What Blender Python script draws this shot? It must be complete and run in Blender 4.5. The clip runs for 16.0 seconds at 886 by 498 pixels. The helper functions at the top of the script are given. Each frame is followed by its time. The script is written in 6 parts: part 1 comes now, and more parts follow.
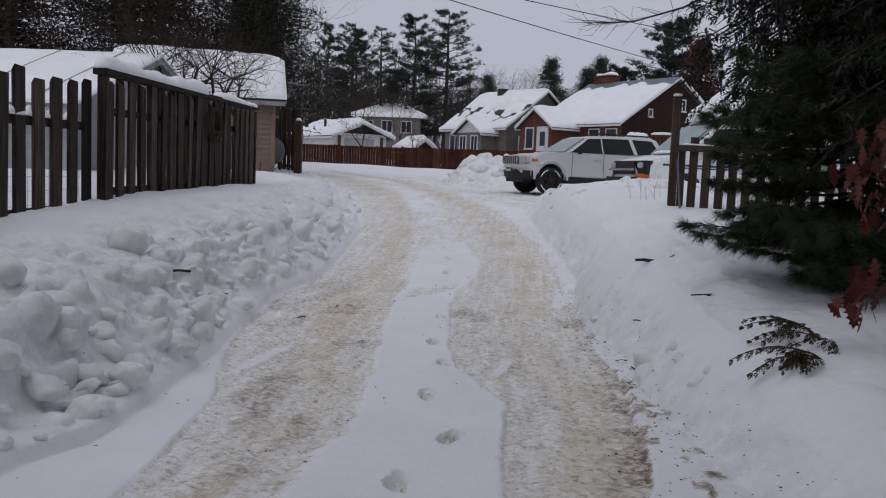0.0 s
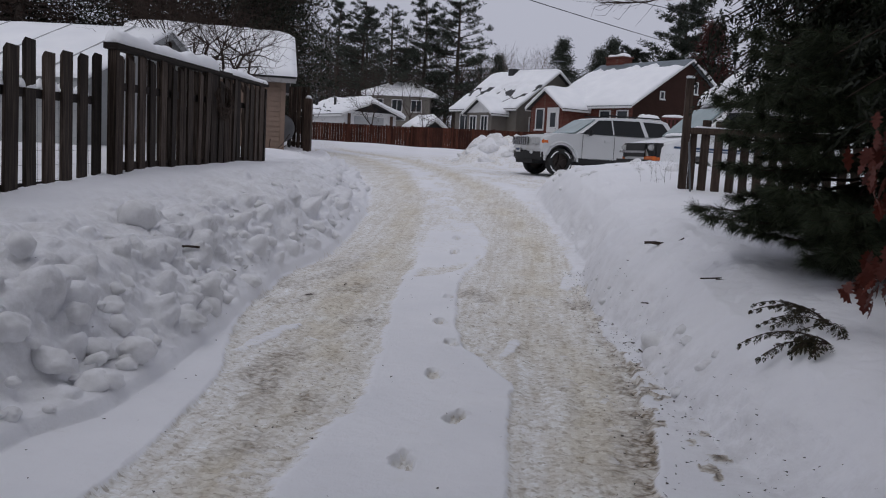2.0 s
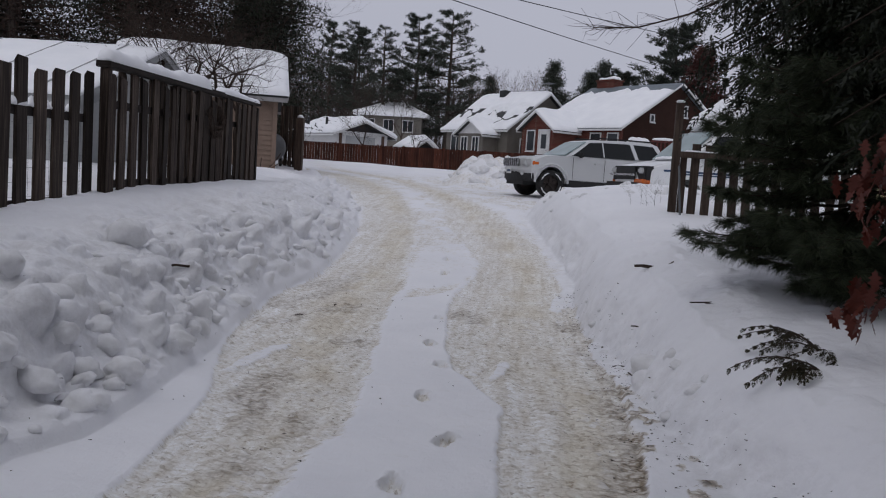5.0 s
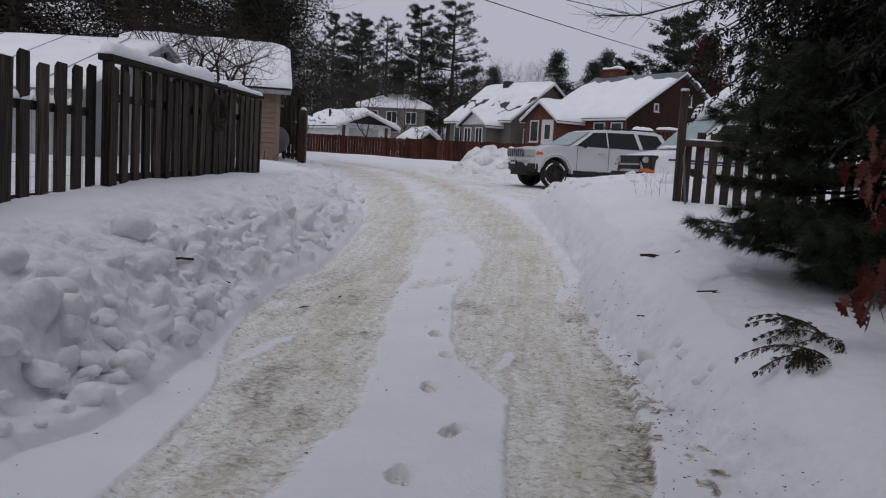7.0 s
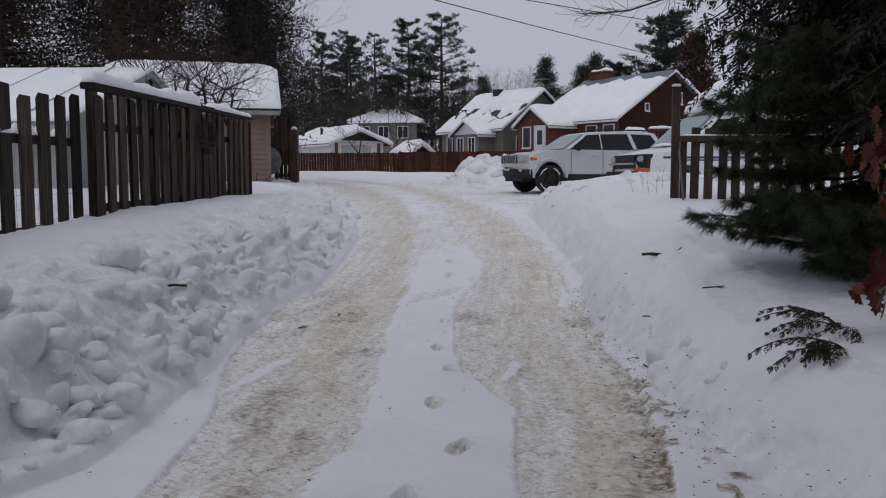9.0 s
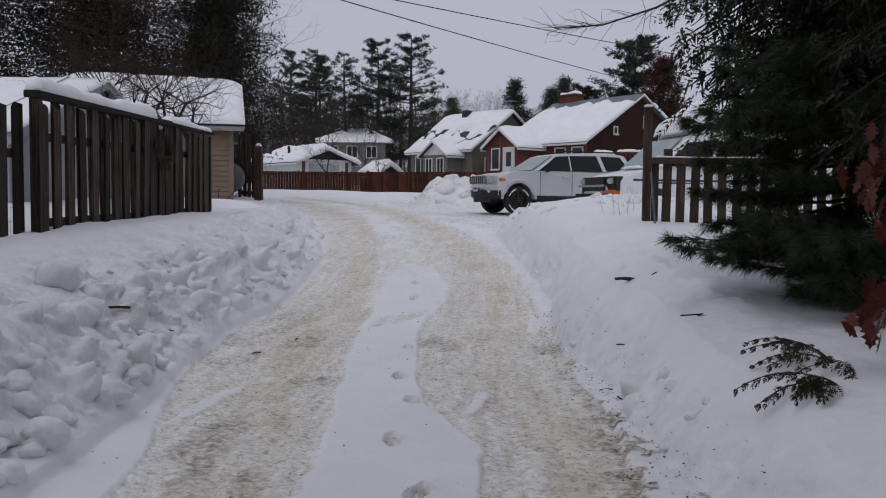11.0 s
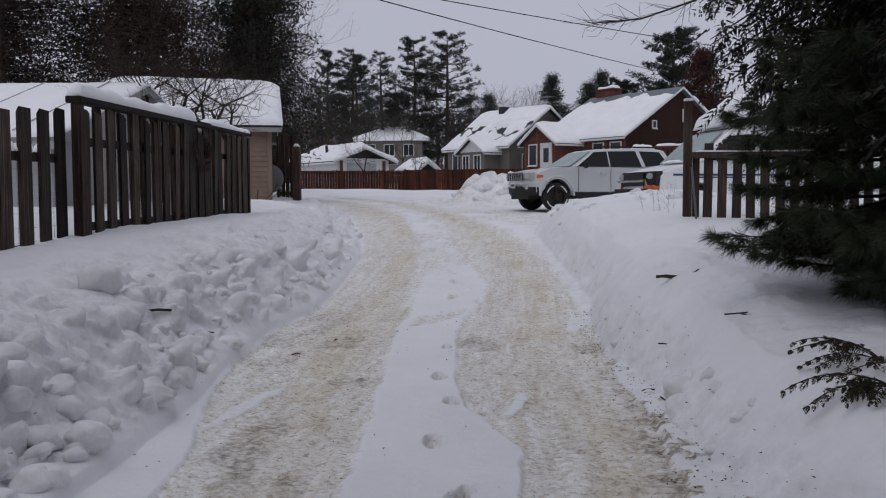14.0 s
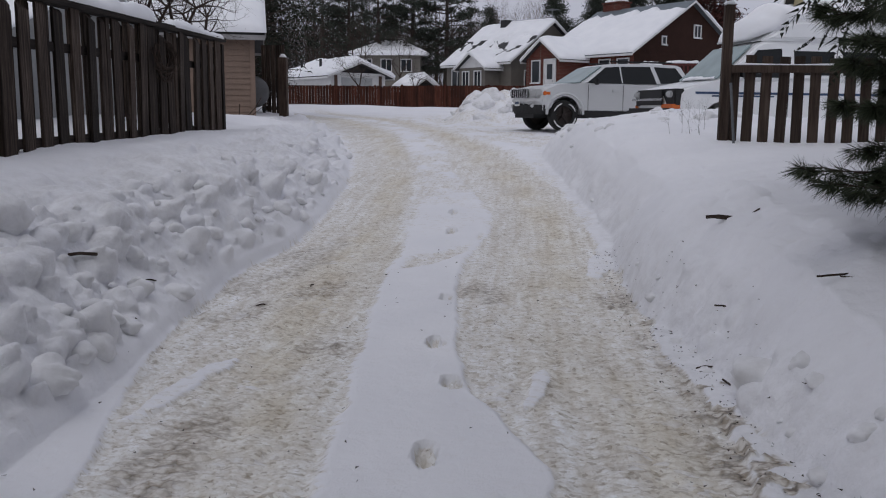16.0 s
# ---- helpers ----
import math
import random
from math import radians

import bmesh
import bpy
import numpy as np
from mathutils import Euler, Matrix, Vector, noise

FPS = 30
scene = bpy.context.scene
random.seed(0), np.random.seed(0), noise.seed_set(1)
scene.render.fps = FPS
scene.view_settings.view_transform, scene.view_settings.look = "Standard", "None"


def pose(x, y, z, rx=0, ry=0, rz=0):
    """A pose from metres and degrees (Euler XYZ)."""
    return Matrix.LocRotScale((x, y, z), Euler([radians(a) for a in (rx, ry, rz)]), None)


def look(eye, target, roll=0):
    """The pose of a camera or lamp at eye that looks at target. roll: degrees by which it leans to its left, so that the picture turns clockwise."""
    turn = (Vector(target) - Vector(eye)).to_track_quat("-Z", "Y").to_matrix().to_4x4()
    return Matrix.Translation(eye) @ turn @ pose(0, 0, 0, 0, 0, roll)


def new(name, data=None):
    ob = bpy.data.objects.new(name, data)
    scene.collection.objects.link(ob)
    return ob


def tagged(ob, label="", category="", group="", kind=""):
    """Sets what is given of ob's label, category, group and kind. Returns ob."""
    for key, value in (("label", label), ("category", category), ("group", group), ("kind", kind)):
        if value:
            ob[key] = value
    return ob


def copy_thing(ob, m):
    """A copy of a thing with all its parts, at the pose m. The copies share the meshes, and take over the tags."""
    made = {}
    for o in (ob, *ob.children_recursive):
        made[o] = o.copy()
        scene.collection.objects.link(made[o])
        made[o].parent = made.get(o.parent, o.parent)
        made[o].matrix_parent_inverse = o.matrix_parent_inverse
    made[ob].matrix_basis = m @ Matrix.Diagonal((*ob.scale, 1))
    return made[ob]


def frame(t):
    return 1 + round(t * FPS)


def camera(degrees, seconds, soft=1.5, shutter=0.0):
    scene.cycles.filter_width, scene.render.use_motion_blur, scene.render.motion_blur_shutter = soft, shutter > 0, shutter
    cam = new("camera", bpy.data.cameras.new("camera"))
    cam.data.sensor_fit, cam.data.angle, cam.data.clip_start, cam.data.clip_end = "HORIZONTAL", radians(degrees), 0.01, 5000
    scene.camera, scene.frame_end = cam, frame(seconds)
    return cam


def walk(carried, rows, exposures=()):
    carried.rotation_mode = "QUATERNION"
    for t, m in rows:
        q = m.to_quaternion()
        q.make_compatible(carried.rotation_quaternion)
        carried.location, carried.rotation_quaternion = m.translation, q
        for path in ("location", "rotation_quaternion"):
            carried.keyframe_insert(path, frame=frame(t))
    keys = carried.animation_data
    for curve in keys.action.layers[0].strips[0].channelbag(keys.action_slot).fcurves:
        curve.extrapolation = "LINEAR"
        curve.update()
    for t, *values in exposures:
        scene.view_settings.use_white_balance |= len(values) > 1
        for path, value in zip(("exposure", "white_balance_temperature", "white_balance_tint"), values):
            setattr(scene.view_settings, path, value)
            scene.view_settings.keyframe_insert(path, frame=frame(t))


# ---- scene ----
cam = camera(53.8, 16.0, soft=1.1)
PATH = [
    (0, (0.008, -0.052, 1.495), (-0.153, 1.934, 1.324), 2.3),
    (0.5, (0.004, -0.039, 1.486), (-0.174, 1.936, 1.226), 2.8),
    (1, (0.014, -0.039, 1.493), (-0.158, 1.939, 1.248), 2.7),
    (1.5, (0.01, -0.036, 1.488), (-0.164, 1.944, 1.262), 2.9),
    (2, (0.002, -0.039, 1.489), (-0.175, 1.941, 1.272), 3.1),
    (2.5, (0.002, -0.039, 1.487), (-0.179, 1.942, 1.274), 3.1),
    (3, (-0.001, -0.049, 1.491), (-0.18, 1.933, 1.29), 3.3),
    (3.5, (0.003, -0.049, 1.493), (-0.166, 1.935, 1.309), 3.5),
    (4, (0.002, -0.047, 1.503), (-0.155, 1.939, 1.333), 3.7),
    (6.5, (-0.01, -0.025, 1.498), (-0.171, 1.96, 1.323), 3.6),
    (7, (-0.009, -0.013, 1.493), (-0.175, 1.971, 1.303), 3.2),
    (7.5, (-0.01, 0.009, 1.485), (-0.192, 1.99, 1.28), 2.9),
    (8, (-0.005, 0.023, 1.484), (-0.207, 2.001, 1.27), 2.6),
    (8.5, (-0.004, 0.053, 1.482), (-0.178, 2.039, 1.322), 1.3),
    (8.7, (-0.004, 0.084, 1.477), (-0.179, 2.07, 1.314), -0.1),
    (10.8, (-0.008, 0.596, 1.442), (-0.104, 2.589, 1.301), 1.1),
    (11, (-0.001, 0.587, 1.446), (-0.094, 2.582, 1.331), 0.6),
    (11.5, (-0.001, 0.593, 1.443), (-0.123, 2.584, 1.306), 0.5),
    (12, (0.0, 0.602, 1.441), (-0.158, 2.587, 1.262), -0.2),
    (12.5, (-0.001, 0.595, 1.44), (-0.185, 2.578, 1.252), -0.1),
    (13, (-0.004, 0.597, 1.441), (-0.193, 2.579, 1.254), -0.3),
    (13.5, (-0.005, 0.594, 1.447), (-0.205, 2.575, 1.269), 0.0),
    (14, (-0.002, 0.635, 1.466), (-0.182, 2.623, 1.344), -0.2),
    (14.5, (-0.089, 0.863, 1.456), (-0.234, 2.855, 1.353), 0.8),
    (15, (-0.147, 1.183, 1.468), (-0.205, 3.176, 1.309), -2.0),
    (15.5, (-0.136, 1.647, 1.469), (-0.242, 3.627, 1.209), -0.5),
    (16, (-0.152, 2.172, 1.457), (-0.323, 4.141, 1.15), 0.5),
]
walk(cam, [(t, look(eye, target, roll)) for t, eye, target, roll in PATH], [(0, 0.13), (0.5, 0.11), (8.5, 0.08), (11.0, 0.13), (13.0, 0.12), (16, 0.11)])

# ---- world and light: a winter day under a closed grey sky ----
world = bpy.data.worlds.new("overcast_sky")
scene.world = world
world.use_nodes = True
wn = world.node_tree
wn.nodes.clear()
w_out = wn.nodes.new("ShaderNodeOutputWorld")
w_bg = wn.nodes.new("ShaderNodeBackground")
w_sky = wn.nodes.new("ShaderNodeTexSky")
w_sky.sky_type = "NISHITA"
w_sky.sun_disc = False
w_sky.sun_elevation = radians(38)
w_sky.sun_rotation = radians(200)
w_sky.air_density, w_sky.dust_density = 1.0, 4.0
w_grey = wn.nodes.new("ShaderNodeHueSaturation")
w_grey.inputs["Saturation"].default_value = 0.12
w_mix = wn.nodes.new("ShaderNodeMix")
w_mix.data_type = "RGBA"
w_mix.inputs[0].default_value = 0.86
w_mix.inputs[7].default_value = (4.9, 5.05, 6.12, 1)
wn.links.new(w_sky.outputs[0], w_grey.inputs["Color"])
wn.links.new(w_grey.outputs[0], w_mix.inputs[6])
wn.links.new(w_mix.outputs[2], w_bg.inputs[0])
w_bg.inputs[1].default_value = 0.084
wn.links.new(w_bg.outputs[0], w_out.inputs[0])

sun = new("sun", bpy.data.lights.new("sun", "SUN"))
sun.data.energy, sun.data.angle, sun.data.color = 0.4, radians(50), (1.0, 0.985, 0.96)
sun.matrix_world = look((0, 0, 30), (3, 6, 12))


# ---- materials ----
class Mat:
    """A small builder for node materials."""

    def __init__(self, name, rough=0.7, metal=0.0, spec=0.4):
        self.m = bpy.data.materials.new(name)
        self.m.use_nodes = True
        self.t = self.m.node_tree
        self.b = self.t.nodes["Principled BSDF"]
        self.b.inputs["Roughness"].default_value = rough
        self.b.inputs["Metallic"].default_value = metal
        self.b.inputs["Specular IOR Level"].default_value = spec
        self.co = None

    def n(self, kind, **values):
        node = self.t.nodes.new(kind)
        for key, value in values.items():
            node.inputs[key].default_value = value
        return node

    def link(self, a, b):
        self.t.links.new(a, b)

    def coords(self, scale=(1, 1, 1), world_space=True):
        mp = self.n("ShaderNodeMapping", Scale=scale)
        if world_space:
            self.link(self.n("ShaderNodeNewGeometry").outputs["Position"], mp.inputs[0])
        else:
            self.link(self.n("ShaderNodeTexCoord").outputs["Object"], mp.inputs[0])
        return mp.outputs[0]

    def noise(self, scale, detail=4, rough=0.6, stretch=(1, 1, 1), world_space=True):
        node = self.n("ShaderNodeTexNoise", Scale=scale, Detail=detail, Roughness=rough)
        self.link(self.coords(stretch, world_space), node.inputs["Vector"])
        return node.outputs[0]

    def ramp(self, fac, stops):
        node = self.t.nodes.new("ShaderNodeValToRGB")
        el = node.color_ramp.elements
        el[0].position, el[0].color = stops[0][0], (*stops[0][1], 1)
        el[1].position, el[1].color = stops[-1][0], (*stops[-1][1], 1)
        for p, c in stops[1:-1]:
            e = el.new(p)
            e.color = (*c, 1)
        self.link(fac, node.inputs[0])
        return node.outputs[0]

    def mix(self, fac, a, b, blend="MIX"):
        node = self.t.nodes.new("ShaderNodeMix")
        node.data_type, node.blend_type = "RGBA", blend
        for sock, v in ((node.inputs[0], fac), (node.inputs[6], a), (node.inputs[7], b)):
            if isinstance(v, (int, float)):
                sock.default_value = v
            elif isinstance(v, tuple):
                sock.default_value = (*v, 1)
            else:
                self.link(v, sock)
        return node.outputs[2]

    def math(self, op, a, b=0.0):
        node = self.t.nodes.new("ShaderNodeMath")
        node.operation = op
        for sock, v in ((node.inputs[0], a), (node.inputs[1], b)):
            if isinstance(v, (int, float)):
                sock.default_value = v
            else:
                self.link(v, sock)
        return node.outputs[0]

    def attr(self, name):
        node = self.t.nodes.new("ShaderNodeAttribute")
        node.attribute_name = name
        return node.outputs["Fac"]

    def color(self, v):
        if isinstance(v, tuple):
            self.b.inputs["Base Color"].default_value = (*v, 1)
        else:
            self.link(v, self.b.inputs["Base Color"])
        return self

    def bump(self, h, strength=0.3, distance=0.01):
        node = self.n("ShaderNodeBump", Strength=strength, Distance=distance)
        self.link(h, node.inputs["Height"])
        self.link(node.outputs[0], self.b.inputs["Normal"])
        return self


def plain(name, c, rough=0.6, metal=0.0, vary=0.18, scale=6.0, bump=0.1, spec=0.4):
    a = Mat(name, rough, metal, spec)
    dark = tuple(x * (1 - vary) for x in c)
    light = tuple(min(1, x * (1 + vary)) for x in c)
    big = a.ramp(a.noise(scale, 3), [(0.3, dark), (0.7, light)])
    fine = a.ramp(a.noise(scale * 12, 3), [(0.3, (0.86, 0.86, 0.86)), (0.7, (1, 1, 1))])
    a.color(a.mix(1.0, big, fine, "MULTIPLY"))
    if bump:
        a.bump(a.noise(scale * 14, 4), bump, 0.005)
    return a.m


def paint(name, c, rough, metal):
    """Even car paint under a clear coat, with a faint film of road salt."""
    a = Mat(name, rough, metal, 0.5)
    a.color(a.ramp(a.noise(1.3, 4), [(0.3, tuple(x * 0.93 for x in c)), (0.7, c)]))
    a.b.inputs["Coat Weight"].default_value = 0.5
    a.b.inputs["Coat Roughness"].default_value = 0.12
    return a.m


def wood(name, dark, mid, light, grain=(38, 38, 2.2), rough=0.85, vary=0.55):
    """Weathered boards with upright grain; each board has its own tone."""
    a = Mat(name, rough, 0, 0.25)
    g = a.noise(1.0, 6, 0.65, grain)
    c = a.ramp(g, [(0.28, dark), (0.5, mid), (0.72, light)])
    info = a.t.nodes.new("ShaderNodeObjectInfo")
    tone = a.ramp(info.outputs["Random"], [(0, (1 - vary,) * 3), (1, (1.0, 1.0, 1.0))])
    stain = a.ramp(a.noise(1.6, 3), [(0.35, (0.6, 0.57, 0.55)), (0.65, (1, 1, 1))])
    c = a.mix(1.0, c, tone, "MULTIPLY")
    a.color(a.mix(0.8, c, stain, "MULTIPLY"))
    a.bump(g, 0.5, 0.006)
    return a.m


def make_ground_snow():
    a = Mat("ground_snow", 0.75, 0, 0.25)
    packed, brown = a.attr("packed"), a.attr("brown")
    fresh = a.ramp(a.noise(0.9, 4), [(0.3, (0.83, 0.835, 0.865)), (0.7, (0.9, 0.902, 0.925))])
    # bank grime, with the shade of scarp and slope put into the same grey
    grime_shade = a.ramp(a.noise(5, 6, 0.75), [(0.34, (0.7, 0.69, 0.68)), (0.6, (1.0, 1.0, 1.0))])
    fresh = a.mix(a.attr("dirty_shaded"), fresh, a.mix(1.0, fresh, grime_shade, "MULTIPLY"))
    # crumbs pressed across the wheels' way, and ruts along it
    def crumbs(scale, stretch):
        node = a.n("ShaderNodeTexVoronoi", Scale=scale, Randomness=1.0)
        warp = a.n("ShaderNodeTexNoise", Scale=9.0, Detail=3)
        a.link(a.coords(), warp.inputs["Vector"])
        add = a.t.nodes.new("ShaderNodeVectorMath")
        add.operation = "MULTIPLY_ADD"
        a.link(warp.outputs["Color"], add.inputs[0])
        add.inputs[1].default_value = (0.008, 0.008, 0.008)
        a.link(a.coords(stretch), add.inputs[2])
        a.link(add.outputs[0], node.inputs["Vector"])
        return node
    coarse, fine = crumbs(22.0, (0.8, 1.2, 0.4)), crumbs(55.0, (0.85, 1.15, 0.4))
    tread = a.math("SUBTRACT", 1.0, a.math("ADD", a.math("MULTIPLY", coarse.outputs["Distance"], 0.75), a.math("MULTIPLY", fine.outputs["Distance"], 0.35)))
    rut = a.noise(1.0, 4, 0.6, (11, 0.9, 4))
    hollows = a.noise(55, 4, 0.75)
    blot = a.noise(1.5, 6, 0.7)
    sandy = a.ramp(blot, [(0.28, (0.68, 0.625, 0.535)), (0.5, (0.78, 0.742, 0.66)), (0.7, (0.85, 0.835, 0.79))])
    crushed = a.ramp(blot, [(0.3, (0.81, 0.8, 0.785)), (0.7, (0.9, 0.9, 0.905))])
    sandy = a.mix(a.attr("sand"), crushed, sandy)
    sandy = a.mix(0.6, sandy, a.ramp(rut, [(0.34, (0.8, 0.755, 0.68)), (0.5, (0.97, 0.96, 0.94)), (0.66, (1.08, 1.09, 1.1))]), "MULTIPLY")
    # crumb tops lightened, crevices darkened: relief shading put into the colour
    crumb_shade = a.ramp(tread, [(0.1, (0.74, 0.71, 0.66)), (0.3, (0.95, 0.94, 0.915)), (0.6, (1.04, 1.05, 1.06))])
    sandy = a.mix(1.0, sandy, crumb_shade, "MULTIPLY")
    tone = a.t.nodes.new("ShaderNodeSeparateColor")
    a.link(coarse.outputs["Color"], tone.inputs[0])
    sandy = a.mix(0.55, sandy, a.ramp(tone.outputs[0], [(0.0, (0.76, 0.72, 0.66)), (0.35, (1, 1, 1))]), "MULTIPLY")
    # dark specks at the bump's low points, hollow shade put into the colour
    sandy = a.mix(0.5, sandy, a.ramp(hollows, [(0.34, (0.5, 0.44, 0.36)), (0.45, (1, 1, 1))]), "MULTIPLY")
    grit = a.t.nodes.new("ShaderNodeSeparateColor")
    a.link(fine.outputs["Color"], grit.inputs[0])
    sandy = a.mix(0.65, sandy, a.ramp(grit.outputs[0], [(0.03, (0.5, 0.45, 0.38)), (0.12, (0.93, 0.92, 0.9)), (0.75, (1, 1, 1)), (0.9, (1.1, 1.11, 1.13))]), "MULTIPLY")
    # mud brown, darkest where the crumbs meet
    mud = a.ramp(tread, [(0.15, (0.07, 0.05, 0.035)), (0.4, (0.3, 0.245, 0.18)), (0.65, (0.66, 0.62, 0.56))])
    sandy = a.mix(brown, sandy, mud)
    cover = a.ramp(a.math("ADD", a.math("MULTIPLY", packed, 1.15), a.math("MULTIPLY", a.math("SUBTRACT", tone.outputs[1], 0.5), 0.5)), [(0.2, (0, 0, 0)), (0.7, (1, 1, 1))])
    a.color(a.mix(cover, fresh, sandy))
    h = a.math("ADD", a.math("MULTIPLY", a.noise(70, 5, 0.7), 0.6), a.math("ADD", a.math("MULTIPLY", a.noise(11, 5, 0.6), 1.8), a.math("MULTIPLY", a.math("MULTIPLY", a.attr("dirty_shaded"), a.noise(6, 5, 0.65)), 4.0)))
    rough_h = a.math("ADD", a.math("MULTIPLY", tread, 0.9), a.math("MULTIPLY", hollows, 0.5))
    pick = a.t.nodes.new("ShaderNodeMix")
    a.link(packed, pick.inputs[0])
    a.link(h, pick.inputs[2])
    a.link(rough_h, pick.inputs[3])
    a.bump(pick.outputs[0], 0.62, 0.016)
    return a.m


def make_roof_snow(name="roof_snow", low=(0.85, 0.86, 0.885), high=(0.93, 0.935, 0.95)):
    a = Mat(name, 0.8, 0, 0.2)
    a.color(a.ramp(a.noise(1.1 if name == "roof_snow" else 7.0, 4), [(0.3, low), (0.7, high)]))
    a.bump(a.math("ADD", a.noise(6, 4), a.math("MULTIPLY", a.noise(45, 4), 0.35)), 0.3, 0.03)
    return a.m


def make_brick():
    a = Mat("red_brick", 0.85, 0, 0.2)
    node = a.n("ShaderNodeTexBrick", Scale=1.0)
    node.inputs["Color1"].default_value = (0.14, 0.041, 0.029, 1)
    node.inputs["Color2"].default_value = (0.118, 0.034, 0.024, 1)
    node.inputs["Mortar"].default_value = (0.16, 0.12, 0.1, 1)
    node.inputs["Mortar Size"].default_value = 0.006
    node.inputs["Brick Width"].default_value = 0.22
    node.inputs["Row Height"].default_value = 0.075
    geo = a.n("ShaderNodeNewGeometry")
    sep = a.n("ShaderNodeSeparateXYZ")
    com = a.n("ShaderNodeCombineXYZ")
    a.link(geo.outputs["Position"], sep.inputs[0])
    a.link(a.math("ADD", sep.outputs[0], sep.outputs[1]), com.inputs[0])
    a.link(sep.outputs[2], com.inputs[1])
    a.link(com.outputs[0], node.inputs["Vector"])
    a.color(a.mix(0.6, node.outputs[0], a.ramp(a.noise(1.2, 4), [(0.3, (0.7, 0.65, 0.62)), (0.7, (1, 1, 1))]), "MULTIPLY"))
    return a.m


def leafy(name, dark, light, rough=0.65):
    """Foliage whose tone changes from leaf to leaf."""
    a = Mat(name, rough, 0, 0.3)
    geo = a.n("ShaderNodeNewGeometry")
    leaf = a.ramp(geo.outputs["Random Per Island"], [(0, dark), (1, light)])
    patch = a.ramp(a.noise(1.4, 3), [(0.3, (0.6, 0.6, 0.6)), (0.7, (1, 1, 1))])
    a.color(a.mix(0.8, leaf, patch, "MULTIPLY"))
    return a.m


def bark(name, dark, light, scale=9):
    a = Mat(name, 0.95, 0, 0.15)
    g = a.noise(scale, 6, 0.7, (2.2, 2.2, 0.5))
    a.color(a.ramp(g, [(0.3, dark), (0.7, light)]))
    a.bump(g, 0.8, 0.02)
    return a.m


def glass(name, tint, rough=0.05):
    a = Mat(name, rough, 0, 0.35)
    a.color(a.ramp(a.noise(2.0, 3), [(0.3, tuple(x * 0.8 for x in tint)), (0.7, tint)]))
    return a.m


GROUND = make_ground_snow()
ROOF_SNOW = make_roof_snow()
CHUNK_SNOW = make_roof_snow("chunk_snow", (0.66, 0.66, 0.665), (0.88, 0.88, 0.9))
FENCE_WOOD = wood("weathered_fence_wood", (0.014, 0.009, 0.007), (0.068, 0.048, 0.037), (0.22, 0.172, 0.14), (46, 46, 1.6), vary=0.75)
RAIL_WOOD = wood("fence_rail_wood", (0.015, 0.011, 0.009), (0.035, 0.026, 0.022), (0.07, 0.054, 0.046), (3, 3, 40))
RED_WOOD = wood("red_stained_boards", (0.05, 0.016, 0.01), (0.105, 0.035, 0.021), (0.16, 0.058, 0.034), (20, 20, 1.5))
GATE_WOOD = wood("brown_picket_wood", (0.04, 0.027, 0.021), (0.085, 0.06, 0.047), (0.14, 0.105, 0.086))
TAN_SIDING = plain("tan_siding", (0.235, 0.165, 0.125), 0.6, 0, 0.1, 2.0)
BROWN_SIDING = plain("brown_siding", (0.038, 0.018, 0.013), 0.85, 0, 0.15, 2.0, 0.1, 0.15)
GREY_SIDING = plain("grey_siding", (0.16, 0.145, 0.125), 0.7, 0, 0.1, 2.0)
WHITE_PAINT = plain("white_paint", (0.72, 0.72, 0.71), 0.5, 0, 0.06, 3.0, 0.05)
PALE_PANEL = plain("pale_panel", (0.4, 0.41, 0.41), 0.5, 0, 0.08, 1.5)
YELLOW_SIDING = plain("yellow_siding", (0.55, 0.48, 0.28), 0.6, 0, 0.08, 2.0)
RAIL_RED = plain("dark_red_paint", (0.1, 0.022, 0.018), 0.6)
TRIM_PALE = plain("grey_trim", (0.3, 0.29, 0.29), 0.6)
TRIM_BROWN = plain("brown_trim", (0.09, 0.05, 0.035), 0.6)
BRICK = make_brick()
METAL_ROOF = plain("grey_metal_roof", (0.17, 0.2, 0.22), 0.5, 0.3)
DARK_SHINGLE = plain("dark_shingle", (0.05, 0.05, 0.052), 0.9)
GARAGE_DOOR = plain("grey_door", (0.36, 0.37, 0.38), 0.6, 0, 0.08)
WINDOW = glass("window_glass", (0.035, 0.04, 0.045))
SILVER = paint("silver_paint", (0.66, 0.67, 0.675), 0.34, 0.25)
VAN_WHITE = paint("white_van_paint", (0.83, 0.84, 0.84), 0.35, 0.0)
STRIPE = plain("blue_stripe", (0.035, 0.07, 0.15), 0.4)
BLACK_TRIM = plain("black_plastic", (0.02, 0.02, 0.021), 0.6, 0, 0.2, 5)
RUBBER = plain("tyre_rubber", (0.022, 0.022, 0.022), 0.9, 0, 0.3, 8, 0.4)
RIM_METAL = plain("dark_alloy", (0.05, 0.04, 0.036), 0.45, 0.6)
CHROME = plain("chrome", (0.6, 0.6, 0.6), 0.22, 1.0, 0.05, 3, 0)
CAR_GLASS = glass("dark_car_glass", (0.011, 0.013, 0.014))
CAR_GLASS.node_tree.nodes["Principled BSDF"].inputs["Specular IOR Level"].default_value = 0.3
SHIELD_GLASS = glass("frosted_windscreen", (0.3, 0.385, 0.385), 0.2)
LAMP_GLASS = glass("headlamp_glass", (0.55, 0.56, 0.56), 0.12)
AMBER = plain("amber_lens", (0.7, 0.16, 0.03), 0.25, 0, 0.1)
BARK = bark("grey_bark", (0.025, 0.02, 0.017), (0.1, 0.082, 0.07))
